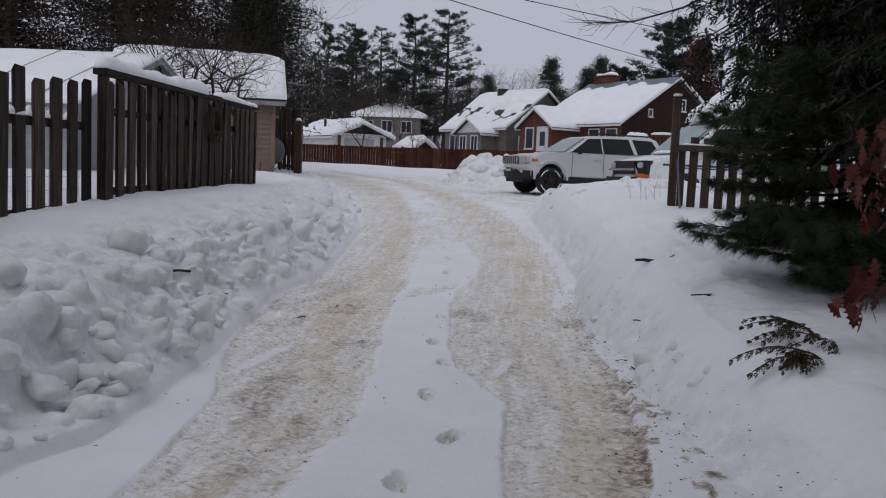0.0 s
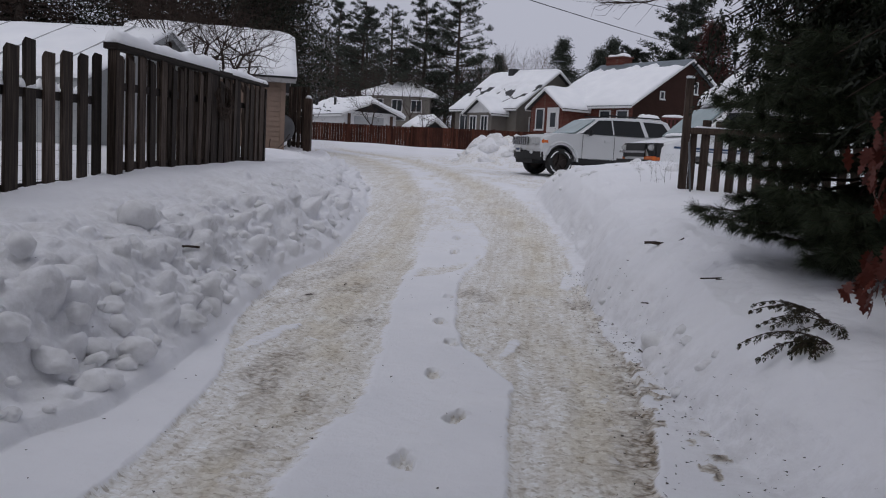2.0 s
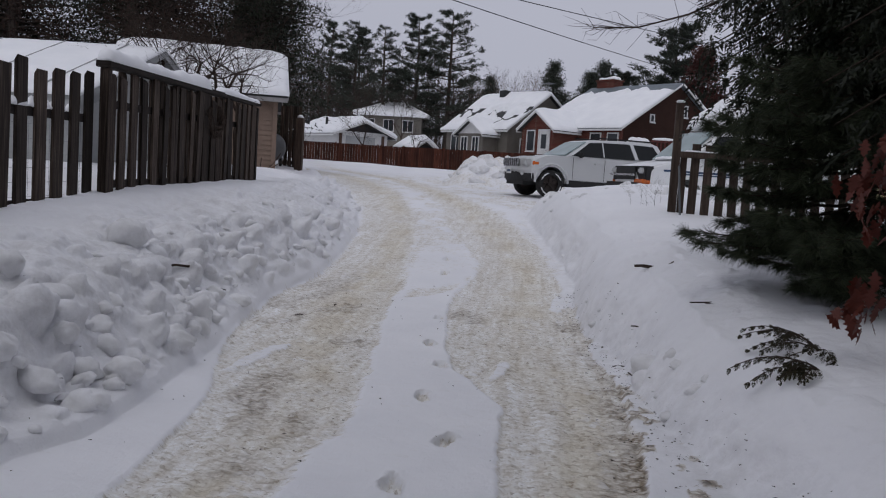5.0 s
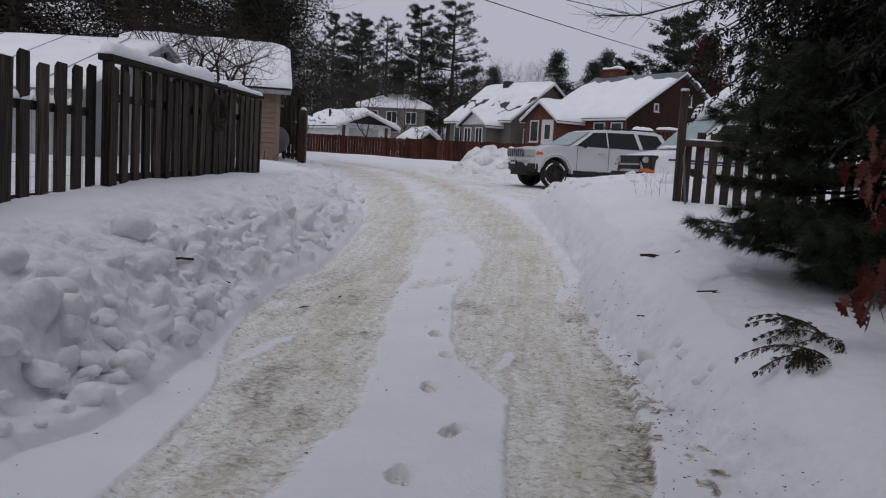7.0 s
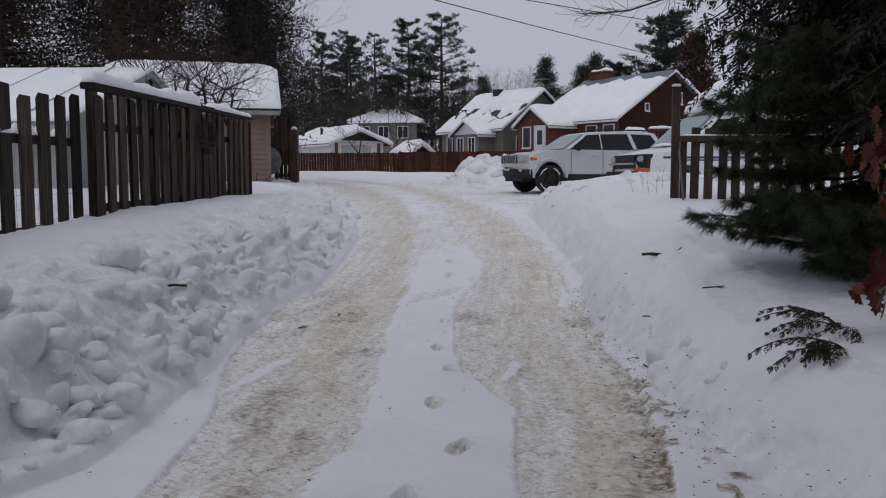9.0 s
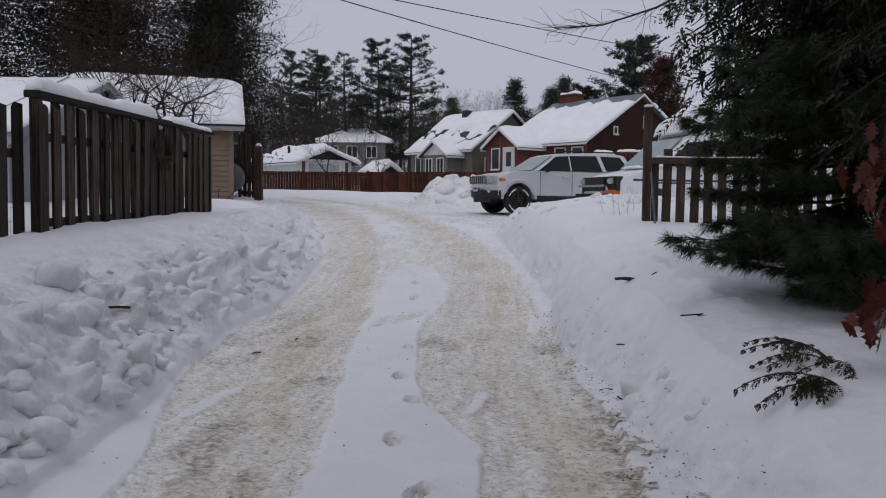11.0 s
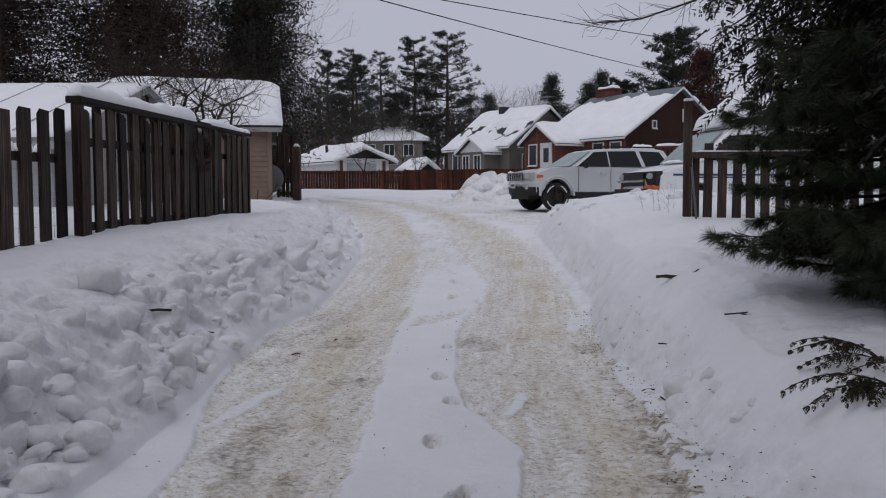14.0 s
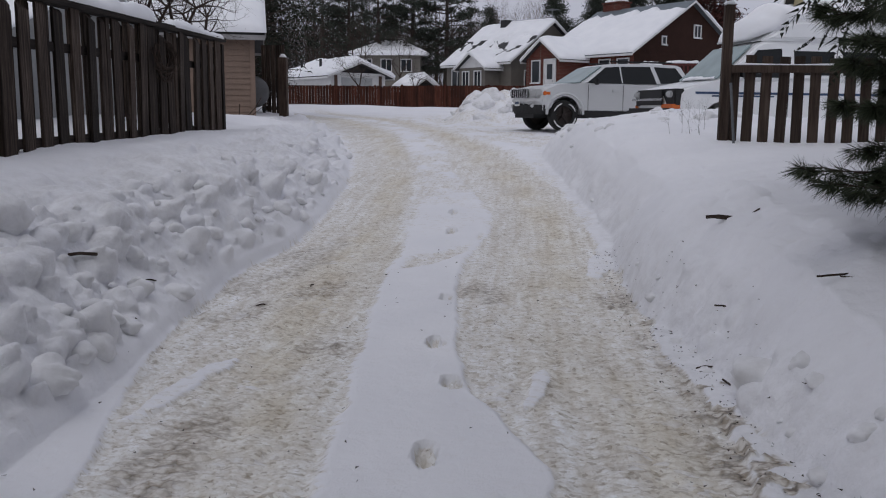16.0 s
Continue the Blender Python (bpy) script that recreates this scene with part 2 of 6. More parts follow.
TWIG = bark("twig_bark", (0.03, 0.022, 0.018), (0.085, 0.062, 0.05), 20)
PALE_TWIG = bark("pale_twig_bark", (0.09, 0.075, 0.065), (0.2, 0.17, 0.15), 20)
PINE = leafy("pine_needles", (0.018, 0.028, 0.015), (0.085, 0.102, 0.056))
# needles lightened and greyed: distance haze put into their colour
HAZED_PINE = leafy("hazed_pine_needles", (0.02, 0.027, 0.02), (0.064, 0.076, 0.056))
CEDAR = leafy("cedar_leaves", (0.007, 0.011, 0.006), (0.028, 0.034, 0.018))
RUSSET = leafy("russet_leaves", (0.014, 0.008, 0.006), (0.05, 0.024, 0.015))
OAK = leafy("dead_oak_leaves", (0.055, 0.012, 0.008), (0.17, 0.036, 0.02), 0.55)
MAROON = leafy("maroon_leaves", (0.04, 0.012, 0.01), (0.09, 0.024, 0.018))
SEEDLING = leafy("seedling_leaves", (0.02, 0.022, 0.01), (0.075, 0.06, 0.03))
WOODS = leafy("bare_woods", (0.03, 0.023, 0.02), (0.075, 0.058, 0.05))
CABLE = plain("black_cable", (0.015, 0.015, 0.017), 0.6, 0, 0.1, 5, 0)
# shade beside the house is put into the tank's darker grey
TANK = plain("shaded_grey_tank_paint", (0.16, 0.165, 0.17), 0.5, 0, 0.1, 2)
GALV = plain("grey_steel", (0.18, 0.19, 0.2), 0.45, 0.6)


# ---- builders ----
def mesh_object(name, verts, faces, material, parent=None, label="", smooth=False):
    me = bpy.data.meshes.new(name)
    me.from_pydata([tuple(v) for v in verts], [], [tuple(f) for f in faces])
    if material:
        me.materials.append(material)
    if smooth:
        me.polygons.foreach_set("use_smooth", [True] * len(me.polygons))
    ob = new(name, me)
    if parent:
        ob.parent = parent
    if label:
        ob["label"] = label
    return ob


def part(name, bm, material, parent, label="", smooth=False):
    me = bpy.data.meshes.new(name)
    bmesh.ops.recalc_face_normals(bm, faces=bm.faces)
    bm.to_mesh(me)
    bm.free()
    me.materials.append(material)
    if smooth:
        me.polygons.foreach_set("use_smooth", [True] * len(me.polygons))
    ob = new(name, me)
    ob.parent = parent
    if label:
        ob["label"] = label
    return ob


def soften(ob, degrees=38):
    """Smooth shading that keeps the sharp edges."""
    ob.data.polygons.foreach_set("use_smooth", [True] * len(ob.data.polygons))
    ob.data.set_sharp_from_angle(angle=radians(degrees))
    return ob


def share(ob, m):
    """Another piece on the same mesh, under the same parent."""
    twin = ob.copy()
    scene.collection.objects.link(twin)
    twin.matrix_local = m
    return twin


def thing(name, m, label, category, group="", kind=""):
    ob = new(name)
    ob.matrix_world = m
    return tagged(ob, label, category, group, kind)


def box(bm, x0, x1, y0, y1, z0, z1, bevel=0.0, m=None):
    vs = [bm.verts.new((x, y, z)) for z in (z0, z1) for x, y in ((x0, y0), (x1, y0), (x1, y1), (x0, y1))]
    fs = [bm.faces.new([vs[i] for i in f]) for f in ((3, 2, 1, 0), (4, 5, 6, 7), (0, 1, 5, 4), (1, 2, 6, 5), (2, 3, 7, 6), (3, 0, 4, 7))]
    if bevel:
        es = list({e for f in fs for e in f.edges})
        r = bmesh.ops.bevel(bm, geom=es, offset=bevel, segments=2, affect="EDGES")
        vs = list({v for f in r["faces"] for v in f.verts} | {v for v in vs if v.is_valid})
    if m is not None:
        bmesh.ops.transform(bm, matrix=m, verts=[v for v in vs if v.is_valid])
    return bm


def boxed(*a, **k):
    return box(bmesh.new(), *a, **k)


def prism(bm, outline, y0, y1, bevel=0.0, segments=2):
    """An outline in x and z, drawn out from y0 to y1."""
    a = [bm.verts.new((x, y0, z)) for x, z in outline]
    b = [bm.verts.new((x, y1, z)) for x, z in outline]
    fa, fb = bm.faces.new(a), bm.faces.new(b[::-1])
    n = len(a)
    for i in range(n):
        bm.faces.new((a[i], b[i], b[(i + 1) % n], a[(i + 1) % n]))
    if bevel:
        bmesh.ops.bevel(bm, geom=list(fa.edges) + list(fb.edges), offset=bevel, segments=segments, affect="EDGES")
    return bm


def tube(bm, points, radii, sides=6, cap=True):
    """A tapered tube along the points."""
    rings = []
    for i, p in enumerate(points):
        p = Vector(p)
        d = (Vector(points[min(i + 1, len(points) - 1)]) - Vector(points[max(i - 1, 0)])).normalized()
        u = d.orthogonal().normalized()
        w = d.cross(u)
        r = radii[i] if hasattr(radii, "__len__") else radii
        rings.append([bm.verts.new(p + (u * math.cos(2 * math.pi * k / sides) + w * math.sin(2 * math.pi * k / sides)) * r) for k in range(sides)])
    for a, b in zip(rings, rings[1:]):
        for k in range(sides):
            bm.faces.new((a[k], a[(k + 1) % sides], b[(k + 1) % sides], b[k]))
    if cap and sides > 2:
        bm.faces.new(rings[0][::-1])
        bm.faces.new(rings[-1])
    return bm


def lattice(ix, iy, seed):
    h = (ix.astype(np.int64) * 374761393 + iy.astype(np.int64) * 668265263 + seed * 974634521) & 0x7FFFFFFF
    h = ((h ^ (h >> 13)) * 1274126177) & 0x7FFFFFFF
    return ((h ^ (h >> 16)) & 0xFFFF) / 65535.0


def vnoise(x, y, seed=0):
    ix, iy = np.floor(x), np.floor(y)
    fx, fy = x - ix, y - iy
    fx, fy = fx * fx * (3 - 2 * fx), fy * fy * (3 - 2 * fy)
    a, b = lattice(ix, iy, seed), lattice(ix + 1, iy, seed)
    c, d = lattice(ix, iy + 1, seed), lattice(ix + 1, iy + 1, seed)
    return (a * (1 - fx) + b * fx) * (1 - fy) + (c * (1 - fx) + d * fx) * fy - 0.5


def fbm(x, y, octaves=4, seed=0, gain=0.5):
    total, amp = np.zeros_like(x), 1.0
    for k in range(octaves):
        total += amp * vnoise(x * 2 ** k + 17.3 * k, y * 2 ** k + 9.1 * k, seed + k)
        amp *= gain
    return total


def step(a, b, v):
    t = np.clip((v - a) / (b - a), 0, 1)
    return t * t * (3 - 2 * t)


# ---- the snow-covered ground ----
ROAD_Y = [-30, 9, 11, 13, 16, 20, 25, 32, 45, 60, 90, 140, 300]
ROAD_Z = [0, 0, 0.08, 0.25, 0.5, 0.8, 1.02, 1.25, 1.5, 1.8, 2.6, 3.4, 5]


def line(points):
    ys, xs = [p[1] for p in points], [p[0] for p in points]
    return lambda y: np.interp(y, ys, xs)


LEFT_OUT = line([(-1.75, 0), (-1.73, 3.5), (-1.74, 4.1), (-1.8, 4.65), (-1.85, 5.3), (-2.29, 6.8), (-2.51, 8.0), (-2.63, 9.6), (-2.45, 11.1), (-2.46, 12.7), (-2.62, 15), (-3.1, 18.2), (-4.3, 23.4), (-6.5, 30), (-14, 45)])
LEFT_IN = line([(-1.0, 0), (-0.98, 3.8), (-0.96, 4.3), (-0.89, 5.2), (-0.99, 6.45), (-1.21, 8.45), (-1.3, 9.45), (-1.28, 11), (-1.43, 12.4), (-1.54, 14.2), (-1.72, 16.2), (-2.35, 20), (-3.2, 24), (-5, 30), (-12, 45)])
RIGHT_IN = line([(0.02, 0), (0.01, 4), (0.01, 5), (-0.01, 5.7), (-0.16, 6.15), (-0.35, 6.57), (-0.5, 7.3), (-0.66, 9.4), (-0.67, 10.7), (-0.47, 11.7), (-0.5, 13), (-0.81, 14.5), (-1.26, 16.4), (-1.7, 20), (-2.6, 24), (-4.4, 30), (-11, 45)])
RIGHT_OUT = line([(0.68, 0), (0.72, 4.1), (0.81, 5.1), (0.86, 6.2), (0.79, 7.8), (0.72, 9.9), (0.61, 12.1), (0.41, 14.4), (0.01, 17), (-0.6, 19.7), (-1.7, 24), (-3.5, 30), (-10, 45)])
LEFT_FOOT = line([(-2.35, 0), (-2.35, 3.9), (-2.18, 4.3), (-2.2, 5), (-2.25, 5.7), (-2.32, 6.7), (-2.53, 8.0), (-2.67, 9.6), (-2.5, 11.1), (-2.52, 12.7), (-2.7, 15), (-3.3, 18.2), (-4.8, 23.4), (-7.5, 30), (-18, 45)])
RIGHT_FOOT = line([(1.45, 0), (1.3, 3.5), (1.24, 4.3), (1.11, 5.3), (0.99, 6.4), (0.95, 7.2), (0.86, 8.4), (0.8, 9.4), (0.84, 11.5), (0.68, 14.5), (0.4, 16.8), (0.25, 19), (0.5, 21), (4, 22.8), (14, 24), (30, 45)])
LEFT_TOP_Y, LEFT_TOP = [0, 5, 8, 10, 16, 22, 26, 35, 50], [0.8, 0.88, 0.98, 1.1, 1.2, 1.3, 1.52, 1.55, 1.6]
RIGHT_TOP_Y, RIGHT_TOP = [0, 3, 5, 6.5, 8.6, 11, 13, 15, 17, 19, 21, 22, 23], [0.45, 0.5, 0.6, 0.72, 0.94, 1.03, 1.12, 1.32, 1.42, 1.42, 1.3, 1.18, 1.05]
FOOTPRINTS = [(-0.53, 5.75, 0.1), (-0.31, 4.81, -0.3), (-0.5, 4.05, 0.2), (-0.67, 7.61, 0.1), (-0.5, 6.79, 0.2), (-0.97, 12.95, 0.1), (-0.3, 3.2, 0.1), (-0.9, 11.9, 0.0), (-0.72, 9.0, 0.2)]

def rubble(u, v, scale, seed, keep=0.6):
    """Rounded clods of many sizes, some cells empty: height in units of a cell."""
    u, v = u * scale, v * scale
    iu, iv = np.floor(u), np.floor(v)
    best = np.zeros_like(u)
    for a in (-1, 0, 1):
        for b in (-1, 0, 1):
            cu, cv = iu + a, iv + b
            r = np.where(lattice(cu, cv, seed) < keep, 0.2 + 0.42 * lattice(cu, cv, seed + 1) ** 1.5, 1e-3)
            du, dv = u - cu - lattice(cu, cv, seed + 2), v - cv - lattice(cu, cv, seed + 3)
            best = np.maximum(best, r * np.sqrt(np.clip(1 - (du * du + dv * dv) / (r * r), 0, 1)))
    return best


def ground(x, y):
    """Height of the snow, and the masks for packed, brown and greyed (dirt and shade) snow."""
    base = np.interp(y, ROAD_Y, ROAD_Z)
    wob = 0.07 * fbm(x * 1.1, y * 1.3, 3, 5)
    lf, rf = LEFT_FOOT(y) + wob * 0.5, RIGHT_FOOT(y) + wob * 1.5
    sl, sr = lf - x, x - rf
    left_rise = np.interp(sl, [0, 0.025, 0.16, 0.3, 0.45, 0.58, 0.75, 1.1, 1.6, 2.1], [0, 0.085, 0.2, 0.35, 0.48, 0.63, 0.75, 0.86, 0.96, 1.0])
    right_rise = np.interp(sr, [0, 0.05, 0.12, 0.25, 0.45, 0.8, 1.4], [0, 0.1, 0.24, 0.5, 0.76, 0.92, 1.0])
    left_top = np.maximum(np.interp(y, LEFT_TOP_Y, LEFT_TOP) - base, 0.05)
    right_top = np.maximum(np.interp(y, RIGHT_TOP_Y, RIGHT_TOP) - base, 0.0) * step(60, 20, y)
    yard = step(-5.0, -6.5, x) * -0.2 * step(25, 18, y)
    z = base + left_rise * (left_top - yard) + right_rise * right_top
    # a heap shoved up before the van, and heaps beyond the parked car
    z += 0.14 * np.exp(-(((x - 2.6) / 1.0) ** 2 + ((y - 17.2) / 1.5) ** 2))
    z += 0.8 * np.exp(-(((x + 1.0) / 1.3) ** 4 + ((y - 31.8) / 1.8) ** 2)) + 0.5 * np.exp(-(((x - 1.2) / 2.2) ** 2 + ((y - 34) / 2.0) ** 2))
    z += 0.3 * np.exp(-((y - 46) / 2.2) ** 2) * step(-20, -14, x)
    bank = np.maximum(step(0.0, 0.3, sl), step(0.0, 0.2, sr))
    near = step(60, 20, y)
    rugged = bank * near * (1 - 0.92 * step(1.0, 1.9, sl)) * (1 - 0.55 * step(0.8, 1.8, sr))
    # along the slope, so that lumps keep their shape on the steep faces
    c = np.where(x < 0.5 * (lf + rf), x - 0.7 * (z - base), x + 0.7 * (z - base))
    crumble = 0.34 * fbm(c * 0.85, y * 0.95, 2, 20) + 0.13 * np.abs(fbm(c * 2.0 + 0.4 * y, y * 2.2, 2, 24)) + 0.05 * fbm(c * 4.5 - y, y * 4.8, 2, 26) + 0.05 * fbm(c * 10 + y, y * 10, 3, 28) - 0.04
    # the slope of the smooth bank, along whose normal the lumps stand out
    slope = np.clip(np.gradient(z, axis=1) / np.maximum(np.gradient(x, axis=1), 1e-6), -2.5, 2.5) * near
    proud = rugged * crumble * 0.72 * (1 - 0.62 * step(0, 0.2, sr))
    z += bank * near * 0.05 * fbm(x * 0.9, y * 0.9, 3, 30) + step(30, 60, y) * 0.3 * fbm(x * 0.2, y * 0.2, 3, 40)
    heap = np.exp(-(((x + 0.6) / 2.6) ** 2 + ((y - 32) / 2.6) ** 2))
    z += heap * 0.5 * fbm(x * 1.6, y * 1.6, 3, 44)
    # tyre tracks, packed and a little sunk
    edge = 0.035 * fbm(x * 2.5, y * 2.5, 3, 50) + 0.012 * fbm(x * 14, y * 14, 2, 52)
    soft = 0.035 + 0.03 * np.maximum(y - 9, 0)
    tl = step(-0.8, 0.2, (x - LEFT_OUT(y) + edge) / soft) * step(-0.3, 0.7, (LEFT_IN(y) - x + 2 * edge) / (soft + 0.07))
    tr = step(-0.5, 0.5, (x - RIGHT_IN(y) + edge) / soft) * step(-0.8, 0.2, (RIGHT_OUT(y) - x + 2 * edge) / soft)
    between = step(0, 1, (x - LEFT_IN(y)) / 0.1) * step(0, 1, (RIGHT_IN(y) - x) / 0.1)
    loose = fbm(x * 2.6, y * 1.6, 4, 60)
    mid = step(12.6, 15.0, y + 1.2 * loose) * between * step(-0.2, 0.25, loose)
    slant = y - 1.9 * (x + 1.0) + 0.5 * fbm(x * 2, y * 2, 3, 62)
    gap = step(10.3, 10.6, slant) * step(11.2, 10.8, slant) * between * step(-0.3, 0.1, fbm(x * 4, y * 4, 3, 61))
    track = np.maximum(np.maximum(tl, tr), np.maximum(mid * 0.5, gap * 0.7)) * step(48, 38, y)
    # the whole way is scuffed where it climbs
    scuff = step(9.5, 13.5, y) * step(-0.02, 0.12, -sl) * step(-0.05, 0.25, -sr) * step(-0.25, 0.3, loose + 0.1) * step(44, 34, y)
    track = np.maximum(track, 0.62 * scuff * (1 - 0.75 * between * step(15, 13, y)))
    # two wedges of untouched snow left inside the tracks
    for wx, wy, wl, ww in ((-1.93, 6.6, 0.5, 0.1), (-0.03, 6.75, 0.34, 0.055), (0.62, 10.5, 0.7, 0.1)):
        d = ((x - wx - 0.12 * (y - wy)) / ww) ** 2 + ((y - wy) / wl) ** 2 + 1.2 * fbm(x * 6, y * 4, 3, 70)
        track = track * (1 - 0.8 * step(1.1, 0.6, d))
    z -= track * (0.028 - 0.022 * fbm(x * 6, y * 4, 2, 80) * step(20, 10, y))
    chips = np.abs(vnoise(x * 9 + 0.6 * np.sin(y * 3), y * 15, 82)) + 0.6 * np.abs(vnoise(x * 17, y * 27, 83))
    z += track * (0.036 * chips - 0.01) * step(13, 8, y)
    z += track * 0.004 * np.sin(x * 24 + 6 * fbm(x * 0.8, y * 0.5, 2, 84)) * step(14, 8, y)
    trod = np.zeros_like(x)
    for fx, fy, turn in FOOTPRINTS:
        c, s = math.cos(turn), math.sin(turn)
        u, v = (x - fx) * c + (y - fy) * s, -(x - fx) * s + (y - fy) * c
        r = (u / 0.056) ** 2 + (v / 0.135) ** 2 + 1.1 * fbm(x * 17, y * 17, 3, 92)
        trod = np.maximum(trod, step(1.1, 0.7, r))
        z -= 0.06 * step(1.15, 0.8, r) * (1 + 1.2 * fbm(x * 40, y * 40, 2, 90)) - 0.006 * np.exp(-((r - 1.4) / 0.35) ** 2)
    # clods, thickest along the foot of the banks
    cu = np.where(x < 0.5 * (lf + rf), x - 0.8 * (z - base), x + 0.8 * (z - base)) + 0.05 * fbm(x * 7, y * 7, 2, 95)
    cv = y + 0.05 * fbm(x * 7, y * 7, 2, 97)
    patchy = step(-0.35, 0.3, fbm(x * 1.3, y * 1.3, 3, 98))
    low = step(0.02, 0.12, sl) * step(0.95, 0.45, sl) * (0.6 + 0.4 * patchy)
    high = 0.45 * step(0.35, 0.8, sl) * step(1.9, 1.2, sl) * patchy
    right = 0.5 * step(-0.06, 0.04, sr) * step(0.3, 0.12, sr) * patchy + 0.15 * step(0.3, 0.6, sr) * step(1.6, 0.8, sr)
    clod = 1.1 * rubble(cu, cv, 3.4, 130, 0.3) / 3.4 + 0.9 * rubble(cu, cv, 6.5, 140, 0.34) / 6.5 + 0.5 * rubble(cu, cv, 13.0, 150, 0.4) / 13.0
    band = low + high + right
    proud += near * band * clod
    brown = track * step(0.0, 0.35, x - RIGHT_OUT(y) + 0.32) * step(7.5, 5.5, y) * step(-0.3, 0.1, fbm(x * 5, y * 5, 3, 100))
    brown = np.maximum(brown, 0.5 * track * step(0.1, 0.4, fbm(x * 2.4, y * 1.2, 3, 104)) * step(14, 9, y))
    clods = step(0.16, 0.3, fbm(x * 9, y * 7, 3, 106)) * step(0.2, 0.08, np.abs(sr + 0.16)) * step(3.0, 3.6, y) * step(10.5, 8.5, y)
    z += 0.02 * clods * step(0, 0.3, fbm(x * 16, y * 16, 2, 107))
    brown = np.maximum(brown, 0.75 * clods)
    # where the banks are greyed: real dirt, and shade painted along the foot
    dirty_shaded = np.clip(0.8 * step(1.8, 0.9, sl) * step(0.1, 0.6, sl) + 0.35 * step(0.02, 0.1, sl) * step(0.5, 0.2, sl) + 0.6 * step(0.4, 0.0, sr) * step(-0.4, 0.0, sr), 0, 1) * step(30, 12, y) * 0.9
    packed = np.clip(np.maximum(np.maximum(track * (0.85 + 0.5 * fbm(x * 5, y * 3, 3, 110)), 0.8 * trod), 0.8 * clods), 0, 1)
    across_l = (x - LEFT_OUT(y)) / (LEFT_IN(y) - LEFT_OUT(y))
    across_r = (x - RIGHT_IN(y)) / (RIGHT_OUT(y) - RIGHT_IN(y))
    sand = np.maximum(np.exp(-((across_l - 0.62) / 0.27) ** 2), np.exp(-((across_r - 0.6) / 0.3) ** 2))
    sand = np.clip(sand * (0.85 + 0.9 * fbm(x * 3, y * 1.3, 3, 120)), 0, 1) * track
    steep = np.sqrt(1 + slope * slope)
    return x - proud * slope / steep, z + proud / steep, packed, np.clip(brown, 0, 1), dirty_shaded, sand


def spaced(lo, hi, fine_lo, fine_hi, d, grow, biggest=40.0):
    mid = list(np.arange(fine_lo, fine_hi, d))
    up, v, s = [], mid[-1], d
    while v < hi:
        s = min(s * grow, biggest)
        v += s
        up.append(v)
    down, v, s = [], mid[0], d
    while v > lo:
        s = min(s * grow, biggest)
        v -= s
        down.append(v)
    return np.array(down[::-1] + mid + up)


GX = spaced(-500, 500, -4.0, 1.9, 0.0145, 1.05)
GY = spaced(-400, 900, 2.6, 8.4, 0.0145, 1.0125)
gx, gy = np.meshgrid(GX, GY)
px, gz, g_packed, g_brown, g_dirty_shaded, g_sand = ground(gx, gy)
nx, ny = len(GX), len(GY)
idx = np.arange(nx * ny).reshape(ny, nx)
quads = np.stack([idx[:-1, :-1], idx[:-1, 1:], idx[1:, 1:], idx[1:, :-1]], -1).reshape(-1, 4)
me = bpy.data.meshes.new("ground")
me.vertices.add(nx * ny)
me.vertices.foreach_set("co", np.stack([px, gy, gz], -1).astype(np.float32).ravel())
me.loops.add(quads.size)
me.loops.foreach_set("vertex_index", quads.astype(np.int32).ravel())
me.polygons.add(len(quads))
me.polygons.foreach_set("loop_start", np.arange(0, quads.size, 4, dtype=np.int32))
me.update(calc_edges=True)
me.polygons.foreach_set("use_smooth", np.ones(len(quads), dtype=bool))
for name, values in (("packed", g_packed), ("brown", g_brown), ("dirty_shaded", g_dirty_shaded), ("sand", g_sand)):
    me.attributes.new(name, "FLOAT", "POINT").data.foreach_set("value", values.astype(np.float32).ravel())
me.materials.append(GROUND)
tagged(new("ground", me), "snow-covered ground with a rutted, sandy driveway between ploughed banks", "ground", kind="structure")


def ground_z(x, y):
    """Height of the finished sheet at a place."""
    j = min(max(np.searchsorted(GX, x) - 1, 0), nx - 2)
    i = min(max(np.searchsorted(GY, y) - 1, 0), ny - 2)
    u, v = (x - GX[j]) / (GX[j + 1] - GX[j]), (y - GY[i]) / (GY[i + 1] - GY[i])
    return float((gz[i, j] * (1 - u) + gz[i, j + 1] * u) * (1 - v) + (gz[i + 1, j] * (1 - u) + gz[i + 1, j + 1] * u) * v)


# ---- the tall board fence beside the drive ----
def board_mesh(name, w, t, h, material, parent, ragged=0.02):
    """One weathered board standing on its base at the origin, face towards -y."""
    bm = bmesh.new()
    box(bm, -w / 2, w / 2, -t / 2, t / 2, 0, h, 0.004)
    for v in bm.verts:
        if v.co.z > h * 0.9:
            v.co.z += ragged * math.sin(v.co.x * 60 + v.co.y * 90)
        v.co.x += 0.004 * math.sin(v.co.z * 3)
    return part(name, bm, material, parent)


